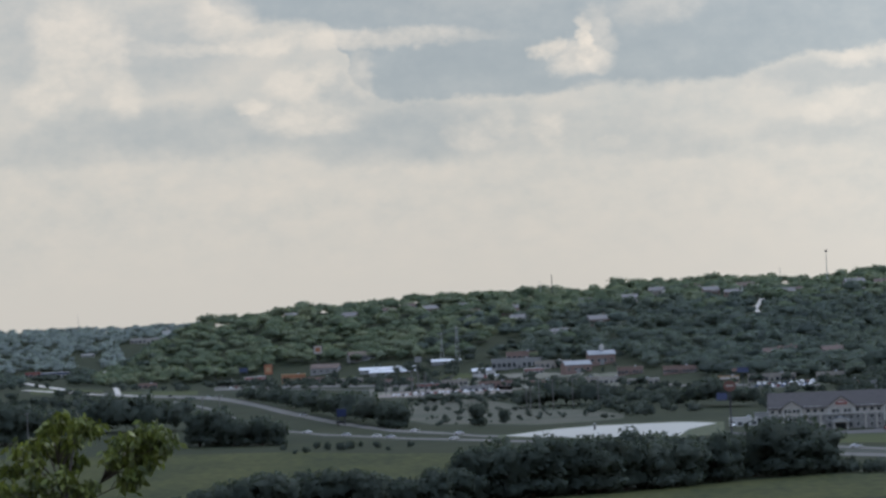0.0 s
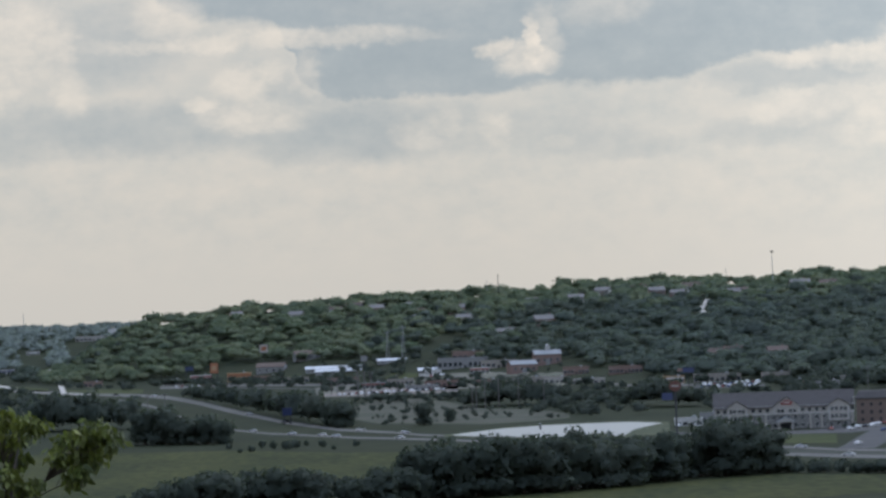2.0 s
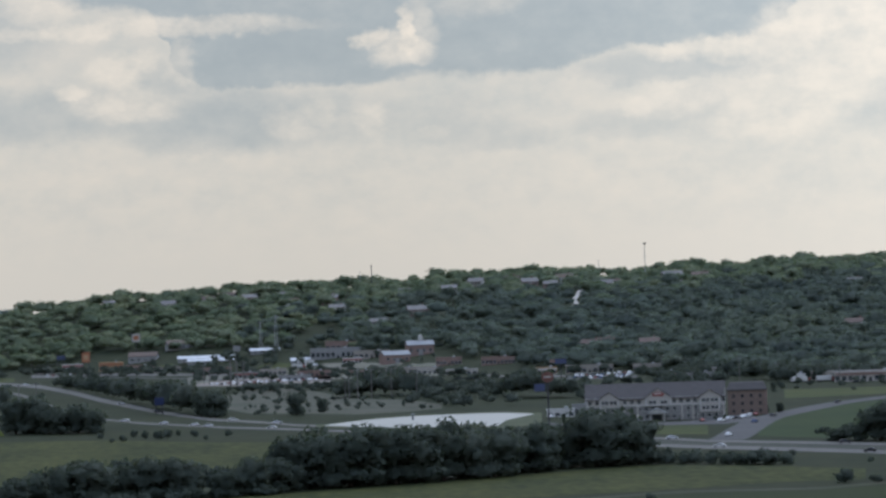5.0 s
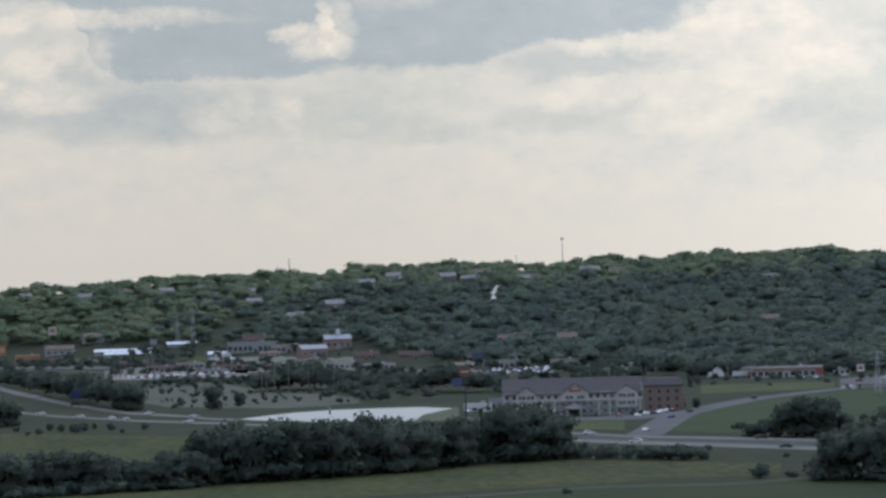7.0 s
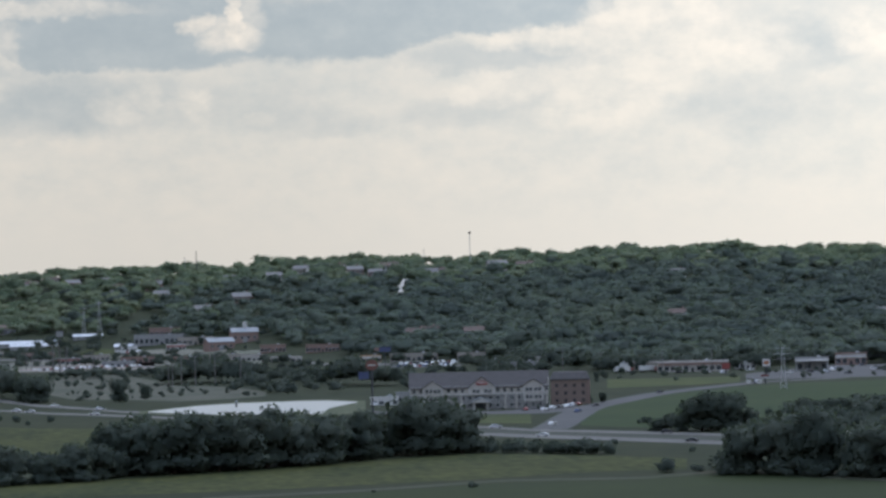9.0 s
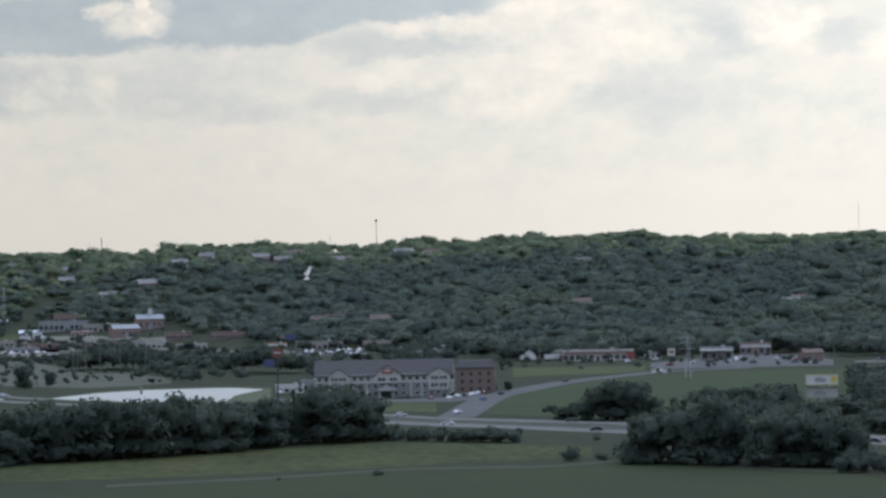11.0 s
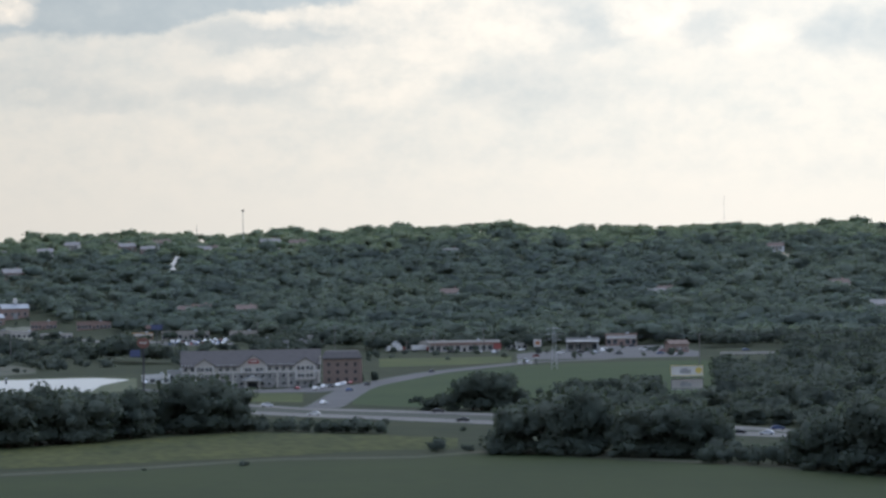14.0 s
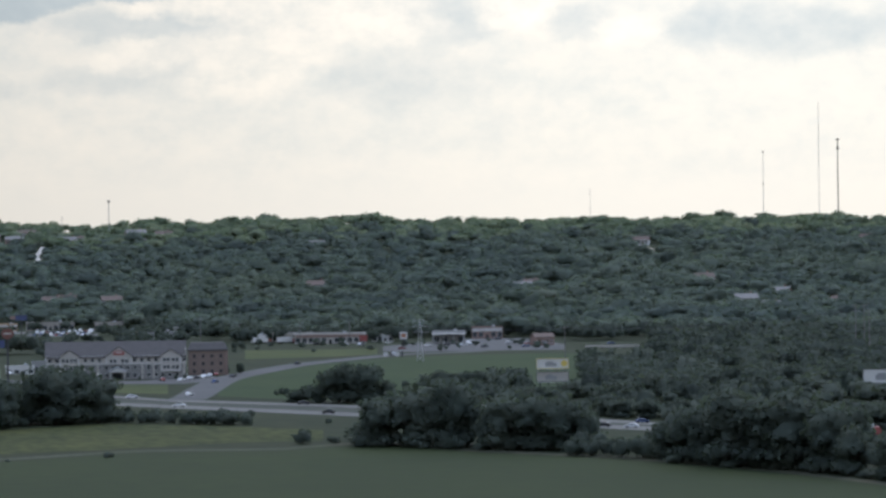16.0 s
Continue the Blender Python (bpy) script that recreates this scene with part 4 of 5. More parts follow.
def block(name, b, d, w, depth, h, wall, roof, label, category="shop", turn=0.0, bays=5, fascia=None, glass=0.45, canopy=False, group=""):
    """A flat-roofed building with parapet, shop windows, door and fascia."""
    root = stand(name, b, d, label, category, group, turn)
    part("wall", *box(0, depth / 2, -1.0, w, depth, h + 1.0), wall, root)
    part("parapet", *merge(box(0, 0.05, h, w + 0.3, 0.4, 0.6), box(0, depth - 0.05, h, w + 0.3, 0.4, 0.6), box(-w / 2, depth / 2, h, 0.4, depth - 0.4, 0.6), box(w / 2, depth / 2, h, 0.4, depth - 0.4, 0.6)), wall, root)
    part("roof", *box(0, depth / 2, h + 0.02, w - 0.4, depth - 0.6, 0.25), roof, root)
    if fascia:
        part("fascia", *box(0, -0.2, h * 0.68, w * 0.96, 0.4, h * 0.26), fascia, root)
    bw = w / bays
    for i in range(bays):
        x = -w / 2 + bw * (i + 0.5)
        if i == bays // 2:
            part("door", *box(x, -0.06, 0, bw * 0.4, 0.12, min(2.4, h * 0.5)), GLASS, root)
        else:
            window(x, -0.05, h * 0.15, bw * 0.66, h * glass, root, STEEL)
    part("roof_unit", *merge(box(w * 0.2, depth * 0.5, h + 0.2, 2.0, 1.8, 1.2), box(w * 0.2, depth * 0.5, h + 1.4, 1.2, 1.2, 0.3)), STEEL, root)
    if canopy:
        c = part("canopy", *box(0, -3.0, h * 0.8, w * 1.02, 6.0, 0.8), WHITE, root)
        for x in np.linspace(-w * 0.45, w * 0.45, 4):
            part("canopy_post", *box(x, -5.5, -0.2, 0.35, 0.35, h * 0.8 + 0.2), STEEL, c)
    return root


# brick lodge beside the hotel
lodge = stand("brick_lodge", 8.72, 1432, "brown brick lodge with a steep dark roof", "building")
part("wall", *box(0, 8, -0.5, 17.5, 16, 11.5), BROWN_BRICK, lodge)
part("roof", *[(lambda v, f: (v, f))(*merge(box(0, 8, 11.0, 18.4, 17, 0.5), ([(-9.1, -0.4, 11.5), (9.1, -0.4, 11.5), (9.1, 16.4, 11.5), (-9.1, 16.4, 11.5), (-7.6, 3, 14.6), (7.6, 3, 14.6), (7.6, 13, 14.6), (-7.6, 13, 14.6)], [(0, 1, 5, 4), (1, 2, 6, 5), (2, 3, 7, 6), (3, 0, 4, 7), (4, 5, 6, 7)])))][0], SHINGLE, lodge)
for x in (-6, -2, 2, 6):
    for z in (1.0, 4.4, 7.8):
        window(x, -0.04, z, 1.2, 1.5, lodge, BROWN_BRICK)
part("corner_quoin", *box(8.6, -0.1, -0.4, 0.9, 0.4, 11.6), PINK_BRICK, lodge)

pool = stand("pool_house", 6.55, 1352, "low blue-grey pool house with a pale flat roof", "building")
part("wall", *box(0, 4, -0.3, 10.5, 8, 4.0), material("blue_grey_wall", (0.15, 0.165, 0.21), (0.11, 0.12, 0.16), 0.3, 0.8), pool)
part("roof", *box(0, 4, 3.7, 11.4, 9, 0.45), CREAM, pool)
for x in (-3.5, 0, 3.5):
    window(x, -0.05, 0.9, 2.2, 1.7, pool)
block("service_shed", 5.35, 1475, 13, 7, 3.2, WHITE, FLAT_ROOF, "low white service shed near the lake", "shed", bays=4)
block("gate_store", 5.75, 1500, 10, 8, 4.2, GREY_WALL, FLAT_ROOF, "small grey store behind the lake road", "shed", bays=3)

# shops along the foot of the hill
block("shop_row", 10.95, 1862, 42, 16, 5.6, CREAM, FLAT_ROOF, "long pale shop row with brick fascia", bays=11, fascia=PINK_BRICK)
block("corner_shop", 11.9, 1890, 13, 12, 4.2, WHITE, FLAT_ROOF, "small white shop on the corner", bays=4)
block("filling_station", 13.1, 1832, 19, 11, 7.0, GREY_WALL, FLAT_ROOF, "filling station with a pale canopy", "filling station", bays=4, canopy=True)
block("tyre_shop", 13.8, 1926, 19, 14, 6.6, PINK_BRICK, METAL_ROOF, "brick workshop with pale roof", bays=5, fascia=WHITE)
block("video_shop", 9.65, 1905, 9, 9, 4.0, WHITE, FLAT_ROOF, "small white shop between trees", bays=3)
block("tan_restaurant", -2.76, 2900, 22, 14, 7.5, TAN, FLAT_ROOF, "tan and orange restaurant with arches", "restaurant", bays=5, fascia=ORANGE)
block("pink_shop", -2.25, 2866, 26, 12, 4.2, PINK_BRICK, FLAT_ROOF, "low pinkish brick shop", bays=7)
block("red_roof_shop", -3.45, 2960, 20, 12, 5.0, WHITE, FLAT_ROOF, "white shop with bright red fascia", bays=5, fascia=RED)
block("grey_store", 1.3, 2690, 43, 20, 8.0, GREY_WALL, FLAT_ROOF, "wide grey store building", bays=10)
block("upper_store", 1.4, 2745, 27, 18, 8.0, PINK_BRICK, FLAT_ROOF, "pinkish building behind the grey store", bays=6)
block("red_shop", 1.6, 2615, 16, 10, 4.2, WHITE, FLAT_ROOF, "low shop with a red front", bays=5, fascia=RED)
block("white_front_shop", 0.75, 2660, 14, 10, 4.0, WHITE, METAL_ROOF, "low shop with a white front", bays=4)
block("office_block", 0.9, 2440, 26, 12, 4.0, PINK_BRICK, FLAT_ROOF, "low brown office block", bays=6)
block("depot", 0.55, 2350, 24, 10, 3.2, GREY_WALL, METAL_ROOF, "low grey depot with pale roof", bays=5)


block("low_brick_shop", -0.95, 2700, 34, 12, 4.0, PINK_BRICK, FLAT_ROOF, "low brownish brick shop", bays=8)
TAN_WALL = material("tan_siding", (0.29, 0.265, 0.235), (0.22, 0.2, 0.18), 0.3, 0.85)
SLATE = material("slate_shingles", (0.12, 0.12, 0.125), (0.09, 0.09, 0.095), 0.5, 0.9, 0.5)
block("machine_hall", 1.95, 2640, 30, 14, 6.0, TAN_WALL, FLAT_ROOF, "long tan machine hall behind the gravel lot", "hall", bays=7)
block("parts_store", 0.15, 2560, 22, 10, 4.0, TAN_WALL, FLAT_ROOF, "low tan parts store by the gravel lot", bays=6)
block("supply_store", -0.35, 2470, 20, 10, 3.8, GREY_WALL, FLAT_ROOF, "low grey supply store by the gravel lot", bays=5, fascia=RED)
block("yard_office", 1.75, 2420, 18, 9, 3.6, PINK_BRICK, METAL_ROOF, "low brick yard office with pale roof", "office", bays=5)
block("row_store", 2.5, 2440, 26, 10, 4.0, TAN_WALL, FLAT_ROOF, "low tan store among dark trees", bays=6)
block("row_store", 3.0, 2395, 20, 10, 4.2, CREAM, FLAT_ROOF, "low cream store among dark trees", bays=5)
block("side_store", 6.95, 2215, 20, 10, 4.6, TAN_WALL, BROWN_ROOF, "low tan store at the wood's edge", bays=5)
block("side_store", 8.2, 2090, 18, 10, 4.6, CREAM, SLATE, "low cream store at the wood's edge", bays=5)
block("long_motel", 5.9, 2245, 34, 10, 5.2, TAN_WALL, SLATE, "long tan motel behind the car park", "motel", bays=9)
block("clinic", 10.25, 1905, 24, 10, 5.0, CREAM, FLAT_ROOF, "low cream clinic beside the shop row", "clinic", bays=6, fascia=TAN_WALL)
block("road_cafe", -3.95, 2905, 18, 10, 5.0, TAN_WALL, BROWN_ROOF, "tan roadside cafe with brown roof", "restaurant", bays=5)
block("tool_shop", -1.75, 2790, 24, 10, 4.4, TAN_WALL, FLAT_ROOF, "low tan shop below the wooded spur", bays=6)
block("motel", 4.25, 2425, 26, 12, 5.5, PINK_BRICK, BROWN_ROOF, "pinkish brick motel below the hill", "motel", bays=9)
block("motel", 3.35, 2470, 20, 12, 5.5, PINK_BRICK, BROWN_ROOF, "pinkish brick motel below the hill", "motel", bays=7)
block("diner", 5.12, 2260, 15, 10, 4.5, TAN, FLAT_ROOF, "tan diner with pale roof", "restaurant", bays=4, fascia=WHITE)
block("low_store", 3.5, 2345, 30, 10, 3.4, CREAM, FLAT_ROOF, "long low pale store", bays=7)
block("garage_row", 7.9, 1985, 17, 9, 4.6, GREY_WALL, BROWN_ROOF, "low grey garage row behind the hotel", "garage", bays=5)
block("garage_row", 7.3, 2030, 14, 9, 4.6, PINK_BRICK, BROWN_ROOF, "low brick garage row behind the hotel", "garage", bays=4)
block("blue_front_store", -7.05, 3980, 36, 16, 6.0, WHITE, FLAT_ROOF, "white store with a blue front", bays=7, fascia=BLUE)
block("red_front_store", -7.45, 4030, 20, 14, 6.5, PINK_BRICK, FLAT_ROOF, "brick store with a red front", bays=4, fascia=RED)
block("white_roof_store", -6.45, 4326, 18, 12, 4.0, WHITE, METAL_ROOF, "white store with bright roof", bays=4)
block("warehouse", -5.35, 4470, 52, 24, 6.5, CREAM, METAL_ROOF, "long pale warehouse on the far slope", "warehouse", bays=9)
block("silo_house", -5.02, 4500, 12, 12, 13.0, WHITE, FLAT_ROOF, "tall white warehouse block", "warehouse", bays=3)
block("roadside_hut", -5.4, 3010, 18, 10, 4.0, PINK_BRICK, METAL_ROOF, "small brick building beside the road", "shed", bays=4)


def barn(b, d, w, depth, h, wall, roof, label, turn=0.0, cupola=False):
    root = stand("metal_barn", b, d, label, "barn", "", turn)
    part("wall", *box(0, depth / 2, -1, w, depth, h + 1), wall, root)
    part("roof", *gable(0, depth / 2, h, w, depth, depth * 0.22, 0.6, 0.3), roof, root)
    for x in (-1, 1):
        part("gable_wall", *side_pediment(x * (w / 2 - 0.15), depth / 2, h - 0.02, 0.3, depth, depth * 0.21), wall, root)
    for x in np.linspace(-w * 0.36, w * 0.36, 4):
        window(x, -0.05, h * 0.3, w * 0.1, h * 0.3, root)
    part("door", *box(0, -0.08, -0.1, w * 0.16, 0.16, h * 0.55), GREY_WALL, root)
    if cupola:
        part("cupola", *merge(box(w * 0.05, depth / 2, h + depth * 0.2, 3.2, 3.2, 3.4), pediment(w * 0.05, depth / 2, h + depth * 0.2 + 3.4, 4.0, 4.0, 1.8)), WHITE, root)
    return root


BRIGHT_ROOF = material("white_metal_roof", (0.496, 0.512, 0.528), (0.416, 0.432, 0.448), 0.2, 0.6)
barn(-1.03, 2846, 52, 9, 3.0, GREY_WALL, BRIGHT_ROOF, "long storage shed with bright white roof", 2)
barn(-0.91, 2818, 46, 8, 2.6, GREY_WALL, BRIGHT_ROOF, "long storage shed with bright white roof", 2)
barn(0.02, 2822, 26, 8, 2.8, GREY_WALL, BRIGHT_ROOF, "storage shed with bright white roof", 2)
barn(0.66, 2690, 16, 9, 2.6, GREY_WALL, BRIGHT_ROOF, "small shed with bright white roof")
barn(2.42, 2560, 22, 14, 7.0, PINK_BRICK, METAL_ROOF, "brick hall with a bright metal gable roof", 18)
barn(2.85, 2600, 22, 15, 9.0, PINK_BRICK, METAL_ROOF, "larger brick hall with pale roof and cupola", 8, True)
barn(14.85, 1786, 11, 9, 5.0, PINK_BRICK, BROWN_ROOF, "small pinkish brick house by the car park", 20)
barn(-2.2, 2930, 26, 16, 6.0, GREY_WALL, BROWN_ROOF, "grey hall with brown roof beside the sheds", -12)
barn(-1.5, 2965, 24, 14, 6.0, GREY_WALL, BROWN_ROOF, "grey hall with brown roof beside the sheds", 10)


# ---- houses on the hill ----
def house_kind(wall, roof, label):
    root = tagged(new("house"), label, "house", "hillside houses")
    w, d, h = 13.0, 9.0, 4.2
    part("wall", *box(0, 0, -2.5, w, d, h + 2.5), wall, root)
    for x in (-1, 1):
        part("gable_wall", *side_pediment(x * (w / 2 - 0.15), 0, h - 0.02, 0.3, d, 2.5), wall, root)
    r = part("roof", *gable(0, 0, h, w, d, 2.6, 0.5, 0.25), roof, root)
    part("chimney", *box(3.2, 0.8, h + 1.6, 0.9, 0.9, 2.2), PINK_BRICK, r)
    for x in (-4.6, -2.0, 4.4):
        window(x, -d / 2 - 0.03, 1.2, 1.6, 1.5, root)
    part("door", *box(1.2, -d / 2 - 0.05, 0, 1.1, 0.12, 2.1), BROWN_BRICK, root)
    part("porch", *merge(box(1.2, -d / 2 - 1.2, 2.6, 4.0, 2.4, 0.25), box(-0.6, -d / 2 - 2.2, -2, 0.2, 0.2, 4.6), box(3.0, -d / 2 - 2.2, -2, 0.2, 0.2, 4.6)), WHITE, root)
    return root


PALE_ROOF = material("pale_shingles", (0.2, 0.19, 0.18), (0.15, 0.145, 0.14), 0.5, 0.9, 0.4)
HOUSES = [house_kind(WHITE, BROWN_ROOF, "white house with brown roof among hillside trees"), house_kind(CREAM, PALE_ROOF, "cream house with pale roof among hillside trees"),
          house_kind(PINK_BRICK, PALE_ROOF, "brick house with pale roof among hillside trees"), house_kind(GREY_WALL, BROWN_ROOF, "grey house with brown roof among hillside trees")]
fresh = set(range(4))


def settle(kinds, pool_, i, m):
    if i in pool_:
        pool_.discard(i)
        kinds[i].matrix_basis = m
        return kinds[i]
    ob = copy_thing(kinds[i], Matrix.Identity(4))
    ob.matrix_basis = m
    return ob


for i, (b, d, k, s) in enumerate(HOUSE_PLOTS):
    settle(HOUSES, fresh, k, Matrix.LocRotScale(at(b, d, 1.0), Euler((0, 0, radians(-b + (i * 37) % 50 - 25))), Vector((s, s, s * 0.95))))


# ---- vehicles ----
def car_kind(paint, label, van=False):
    root = tagged(new("car"), label, "car", "cars")
    L, W, R = (5.2, 1.95, 2.1) if van else (4.6, 1.8, 1.45)
    prof = [(-L / 2, 0.35), (-L / 2, 0.95), (-L / 2 + 0.1, R - 0.15), (-L / 2 + 0.4, R), (L / 2 - 1.6, R), (L / 2 - 0.9, 1.05), (L / 2 - 0.05, 0.9), (L / 2, 0.35)] if van else \
           [(-L / 2, 0.32), (-L / 2 + 0.03, 0.85), (-L / 2 + 0.6, 0.95), (-L / 2 + 1.15, R), (0.45, R), (1.15, 0.96), (L / 2 - 0.12, 0.82), (L / 2, 0.34)]
    n = len(prof)
    v = [(x, s * W / 2 * (0.86 if z > 1.1 else 1.0), z) for s in (-1, 1) for x, z in prof]
    part("body", v, [tuple(range(n)), tuple(range(2 * n - 1, n - 1, -1))] + [(i, i + n, (i + 1) % n + n, (i + 1) % n) for i in range(n)], paint, root)
    for s in (-1, 1):
        x0, x1 = (-2.1, 1.1) if van else (-1.15, 0.75)
        part("side_window", *box((x0 + x1) / 2, s * (W / 2 * 0.94), R - 0.52, x1 - x0, 0.1, 0.34), GLASS, root)
        for x in (-L / 2 + 0.85, L / 2 - 0.85):
            part("wheel", *tube([(x, s * (W / 2 - 0.2), 0.32), (x, s * (W / 2 + 0.02), 0.32)], (0.32, 0.32), 12), RUBBER, root)
        part("headlight", *box(L / 2 - 0.03, s * 0.62, 0.62, 0.1, 0.35, 0.16), METAL_ROOF, root)
    return root


def paint(name, c):
    m = material(name, c, tuple(x * 0.9 for x in c), 1.0, 0.25)
    m.node_tree.nodes["Principled BSDF"].inputs["Specular IOR Level"].default_value = 0.5
    return m


CARS = [car_kind(paint("white_car_paint", (0.52, 0.52, 0.51)), "white saloon car on the tarmac"), car_kind(paint("black_car_paint", (0.02, 0.02, 0.025)), "black saloon car on the tarmac"),
        car_kind(paint("silver_car_paint", (0.45, 0.46, 0.48)), "silver saloon car on the tarmac"), car_kind(paint("red_car_paint", (0.15, 0.03, 0.03)), "dark red saloon car on the tarmac"),
        car_kind(paint("white_van_paint", (0.7, 0.7, 0.7)), "white van on the tarmac", True), car_kind(paint("blue_car_paint", (0.03, 0.05, 0.12)), "dark blue saloon car on the tarmac")]
idle = set(range(6))


def park(b, d, k, turn=0.0, up=0.12):
    settle(CARS, idle, k, Matrix.LocRotScale(at(b, d, up), Euler((0, 0, radians(-b + turn))), None))


def lane(rows, b, near):
    lo, hi = (float(np.interp(b, [r[0] for r in rows], [r[i] for r in rows])) for i in (1, 2))
    return lo + (hi - lo) * near


for b, near, k in ((-5.0, 0.4, 1), (-4.3, 0.6, 2), (-2.6, 0.5, 2), (-1.95, 0.4, 1), (-0.6, 0.5, 0), (0.2, 0.5, 2), (7.35, 0.4, 2), (10.45, 0.5, 1), (13.6, 0.5, 0), (16.6, 0.5, 5)):
    park(b, lane(FAR_LANES, b, near), k, 8)
for b, near, k in ((-3.35, 0.5, 0), (-2.55, 0.5, 0), (-1.85, 0.5, 2), (-1.3, 0.5, 0), (-1.05, 0.4, 2), (0.1, 0.5, 0), (8.2, 0.5, 0), (10.9, 0.4, 1), (12.0, 0.5, 2), (15.9, 0.4, 1), (16.4, 0.5, 2), (19.2, 0.5, 4)):
    park(b, lane(NEAR_LANES, b, near), k, 172)
for b, d, k in ((8.38, 1232, 0), (8.85, 1345, 5), (9.18, 1400, 1), (10.35, 1537, 1), (12.1, 1655, 2)):
    park(b, d, k, 70)
for i, (b, d) in enumerate([(8.4, 1385), (8.52, 1388), (8.62, 1396), (8.7, 1402), (8.76, 1412), (8.86, 1418), (8.25, 1368), (6.9, 1372), (5.15, 1470), (5.55, 1430), (5.9, 1425), (7.9, 1372)]):
    park(b, d, (0, 1, 0, 2, 0, 3)[i % 6], 60 + 20 * (i % 3))
for r, d in enumerate((2105, 2135, 2165, 2195)):
    for i in range(11):
        if rng.uniform() > 0.12:
            park(5.62 + i * 0.095 + 0.02 * r, d, int(rng.integers(0, 6)), 80 + rng.uniform(-4, 4))
for i, (b, d) in enumerate([(12.25, 1740), (12.7, 1790), (13.05, 1800), (13.35, 1790), (13.5, 1815), (14.0, 1900), (14.2, 1830), (14.5, 1756), (14.55, 1800), (14.75, 1740), (13.75, 1760), (11.5, 1822), (11.2, 1828), (10.7, 1835), (12.0, 1850), (16.05, 1790)]):
    park(b, d, (3, 0, 1, 2, 4, 1, 0, 5)[i % 8], (10 * i) % 60)
for i in range(26):
    park(-0.95 + i * 0.075 + 0.01 * (i % 3), 2290 - 6 * (i % 4) + 2 * i, (0, 2, 1, 0, 3, 4)[i % 6], 80)
for i in range(12):
    park(-3.9 + i * 0.1, 2800 + 5 * (i % 3), (0, 3, 1, 2)[i % 4], 75)
for i in range(9):
    park(0.55 + i * 0.05, 2646, (0, 4, 2)[i % 3], 85)


def truck(b, d, turn, label):
    root = stand("box_truck", b, d, label, "truck", "", turn, 0.12)
    part("cargo_box", *box(-1.2, 0, 1.1, 9.0, 2.5, 2.7), WHITE, root)
    part("cab", [(3.6, y, z) for y in (-1.2, 1.2) for z in (0.6, 2.9)] + [(5.6, y, z) for y in (-1.2, 1.2) for z in (0.6, 1.6)] + [(5.0, y, 2.9) for y in (-1.2, 1.2)],
         [(0, 1, 3, 2), (0, 4, 5, 8, 1), (2, 3, 9, 7, 6), (1, 8, 9, 3), (8, 5, 7, 9), (5, 4, 6, 7), (0, 2, 6, 4)], RED, root)
    part("windscreen", [(5.62, -1.0, 1.7), (5.62, 1.0, 1.7), (5.08, 1.0, 2.75), (5.08, -1.0, 2.75), (5.5, -1.0, 1.7), (5.5, 1.0, 1.7), (5.0, 1.0, 2.75), (5.0, -1.0, 2.75)], [(0, 1, 2, 3), (7, 6, 5, 4), (0, 4, 5, 1), (1, 5, 6, 2), (2, 6, 7, 3), (3, 7, 4, 0)], GLASS, root)
    for x in (-4.4, -3.2, 4.4):
        for y in (-1.05, 1.05):
            part("wheel", *tube([(x, y - 0.15, 0.5), (x, y + 0.15, 0.5)], (0.5, 0.5), 12), RUBBER, root)
    part("chassis", *box(0, 0, 0.55, 10.5, 1.2, 0.5), DARK_STEEL, root)


truck(20.55, 932, 4, "white box truck on the highway behind trees")
truck(9.72, 1868, 0, "white box truck parked beside a shop")
truck(10.15, 1872, 20, "white box truck parked beside a shop")
truck(0.62, 2642, 5, "white box truck parked before a shop")
# added as a stand-in for a fixed pale shape between the trees
truck(13.82, 1062, 8, "white box truck on the highway behind trees")


# ---- signs, poles and masts ----
def rod(x0, y0, z0, x1, y1, z1, r0, r1=None, sides=6):
    return tube([(x0, y0, z0), (x1, y1, z1)], (r0, r1 or r0), sides)


def pylon_sign(name, b, d, high, w, h, mat, label, poles=1, second=None):
    root = stand(name, b, d, label, "sign")
    for k in range(poles):
        x = 0 if poles == 1 else (-w * 0.35 + k * w * 0.7)
        part("post", *rod(x, 0, -0.5, x, 0, high - h * 0.2, 0.38, 0.3, 10), DARK_STEEL, root)
    board = part("board", *merge(box(0, 0, high - h, w, 0.8, h)), mat, root)
    part("board_rim", *merge(box(0, 0, high, w + 0.3, 0.95, 0.2), box(0, 0, high - h - 0.2, w + 0.3, 0.95, 0.2), box(-w / 2 - 0.1, 0, high - h, 0.2, 0.95, h), box(w / 2 + 0.1, 0, high - h, 0.2, 0.95, h)), DARK_STEEL, board)
    if mat in (WHITE, CREAM, ORANGE):
        part("lettering_bar", *box(0, -0.43, high - h * 0.75, w * 0.6, 0.06, h * 0.5), TAN if mat is ORANGE else ORANGE, board)
    if second:
        part("lower_board", *box(second[0], -0.2, second[1], second[2], 0.7, second[3]), second[4], root)
    return root


hs = stand("hotel_sign", 5.13, 1384, "tall dark pole with a rounded red sign over a blue board", "sign")
part("post", *rod(0, 0, -0.5, 0, 0, 20.5, 0.45, 0.4, 12), DARK_STEEL, hs)
ring = [(2.7 * math.cos(a), 2.3 * math.sin(a)) for a in np.linspace(0, 2 * math.pi, 24, endpoint=False)]
hb = part("round_board", [(x, y, 21.3 + z) for y in (-0.5, 0.5) for x, z in ring], [tuple(range(24)), tuple(range(47, 23, -1))] + [(i, i + 24, (i + 1) % 24 + 24, (i + 1) % 24) for i in range(24)], material("sign_red", (0.14, 0.06, 0.05), (0.11, 0.05, 0.04), 0.5, 0.5), hs)
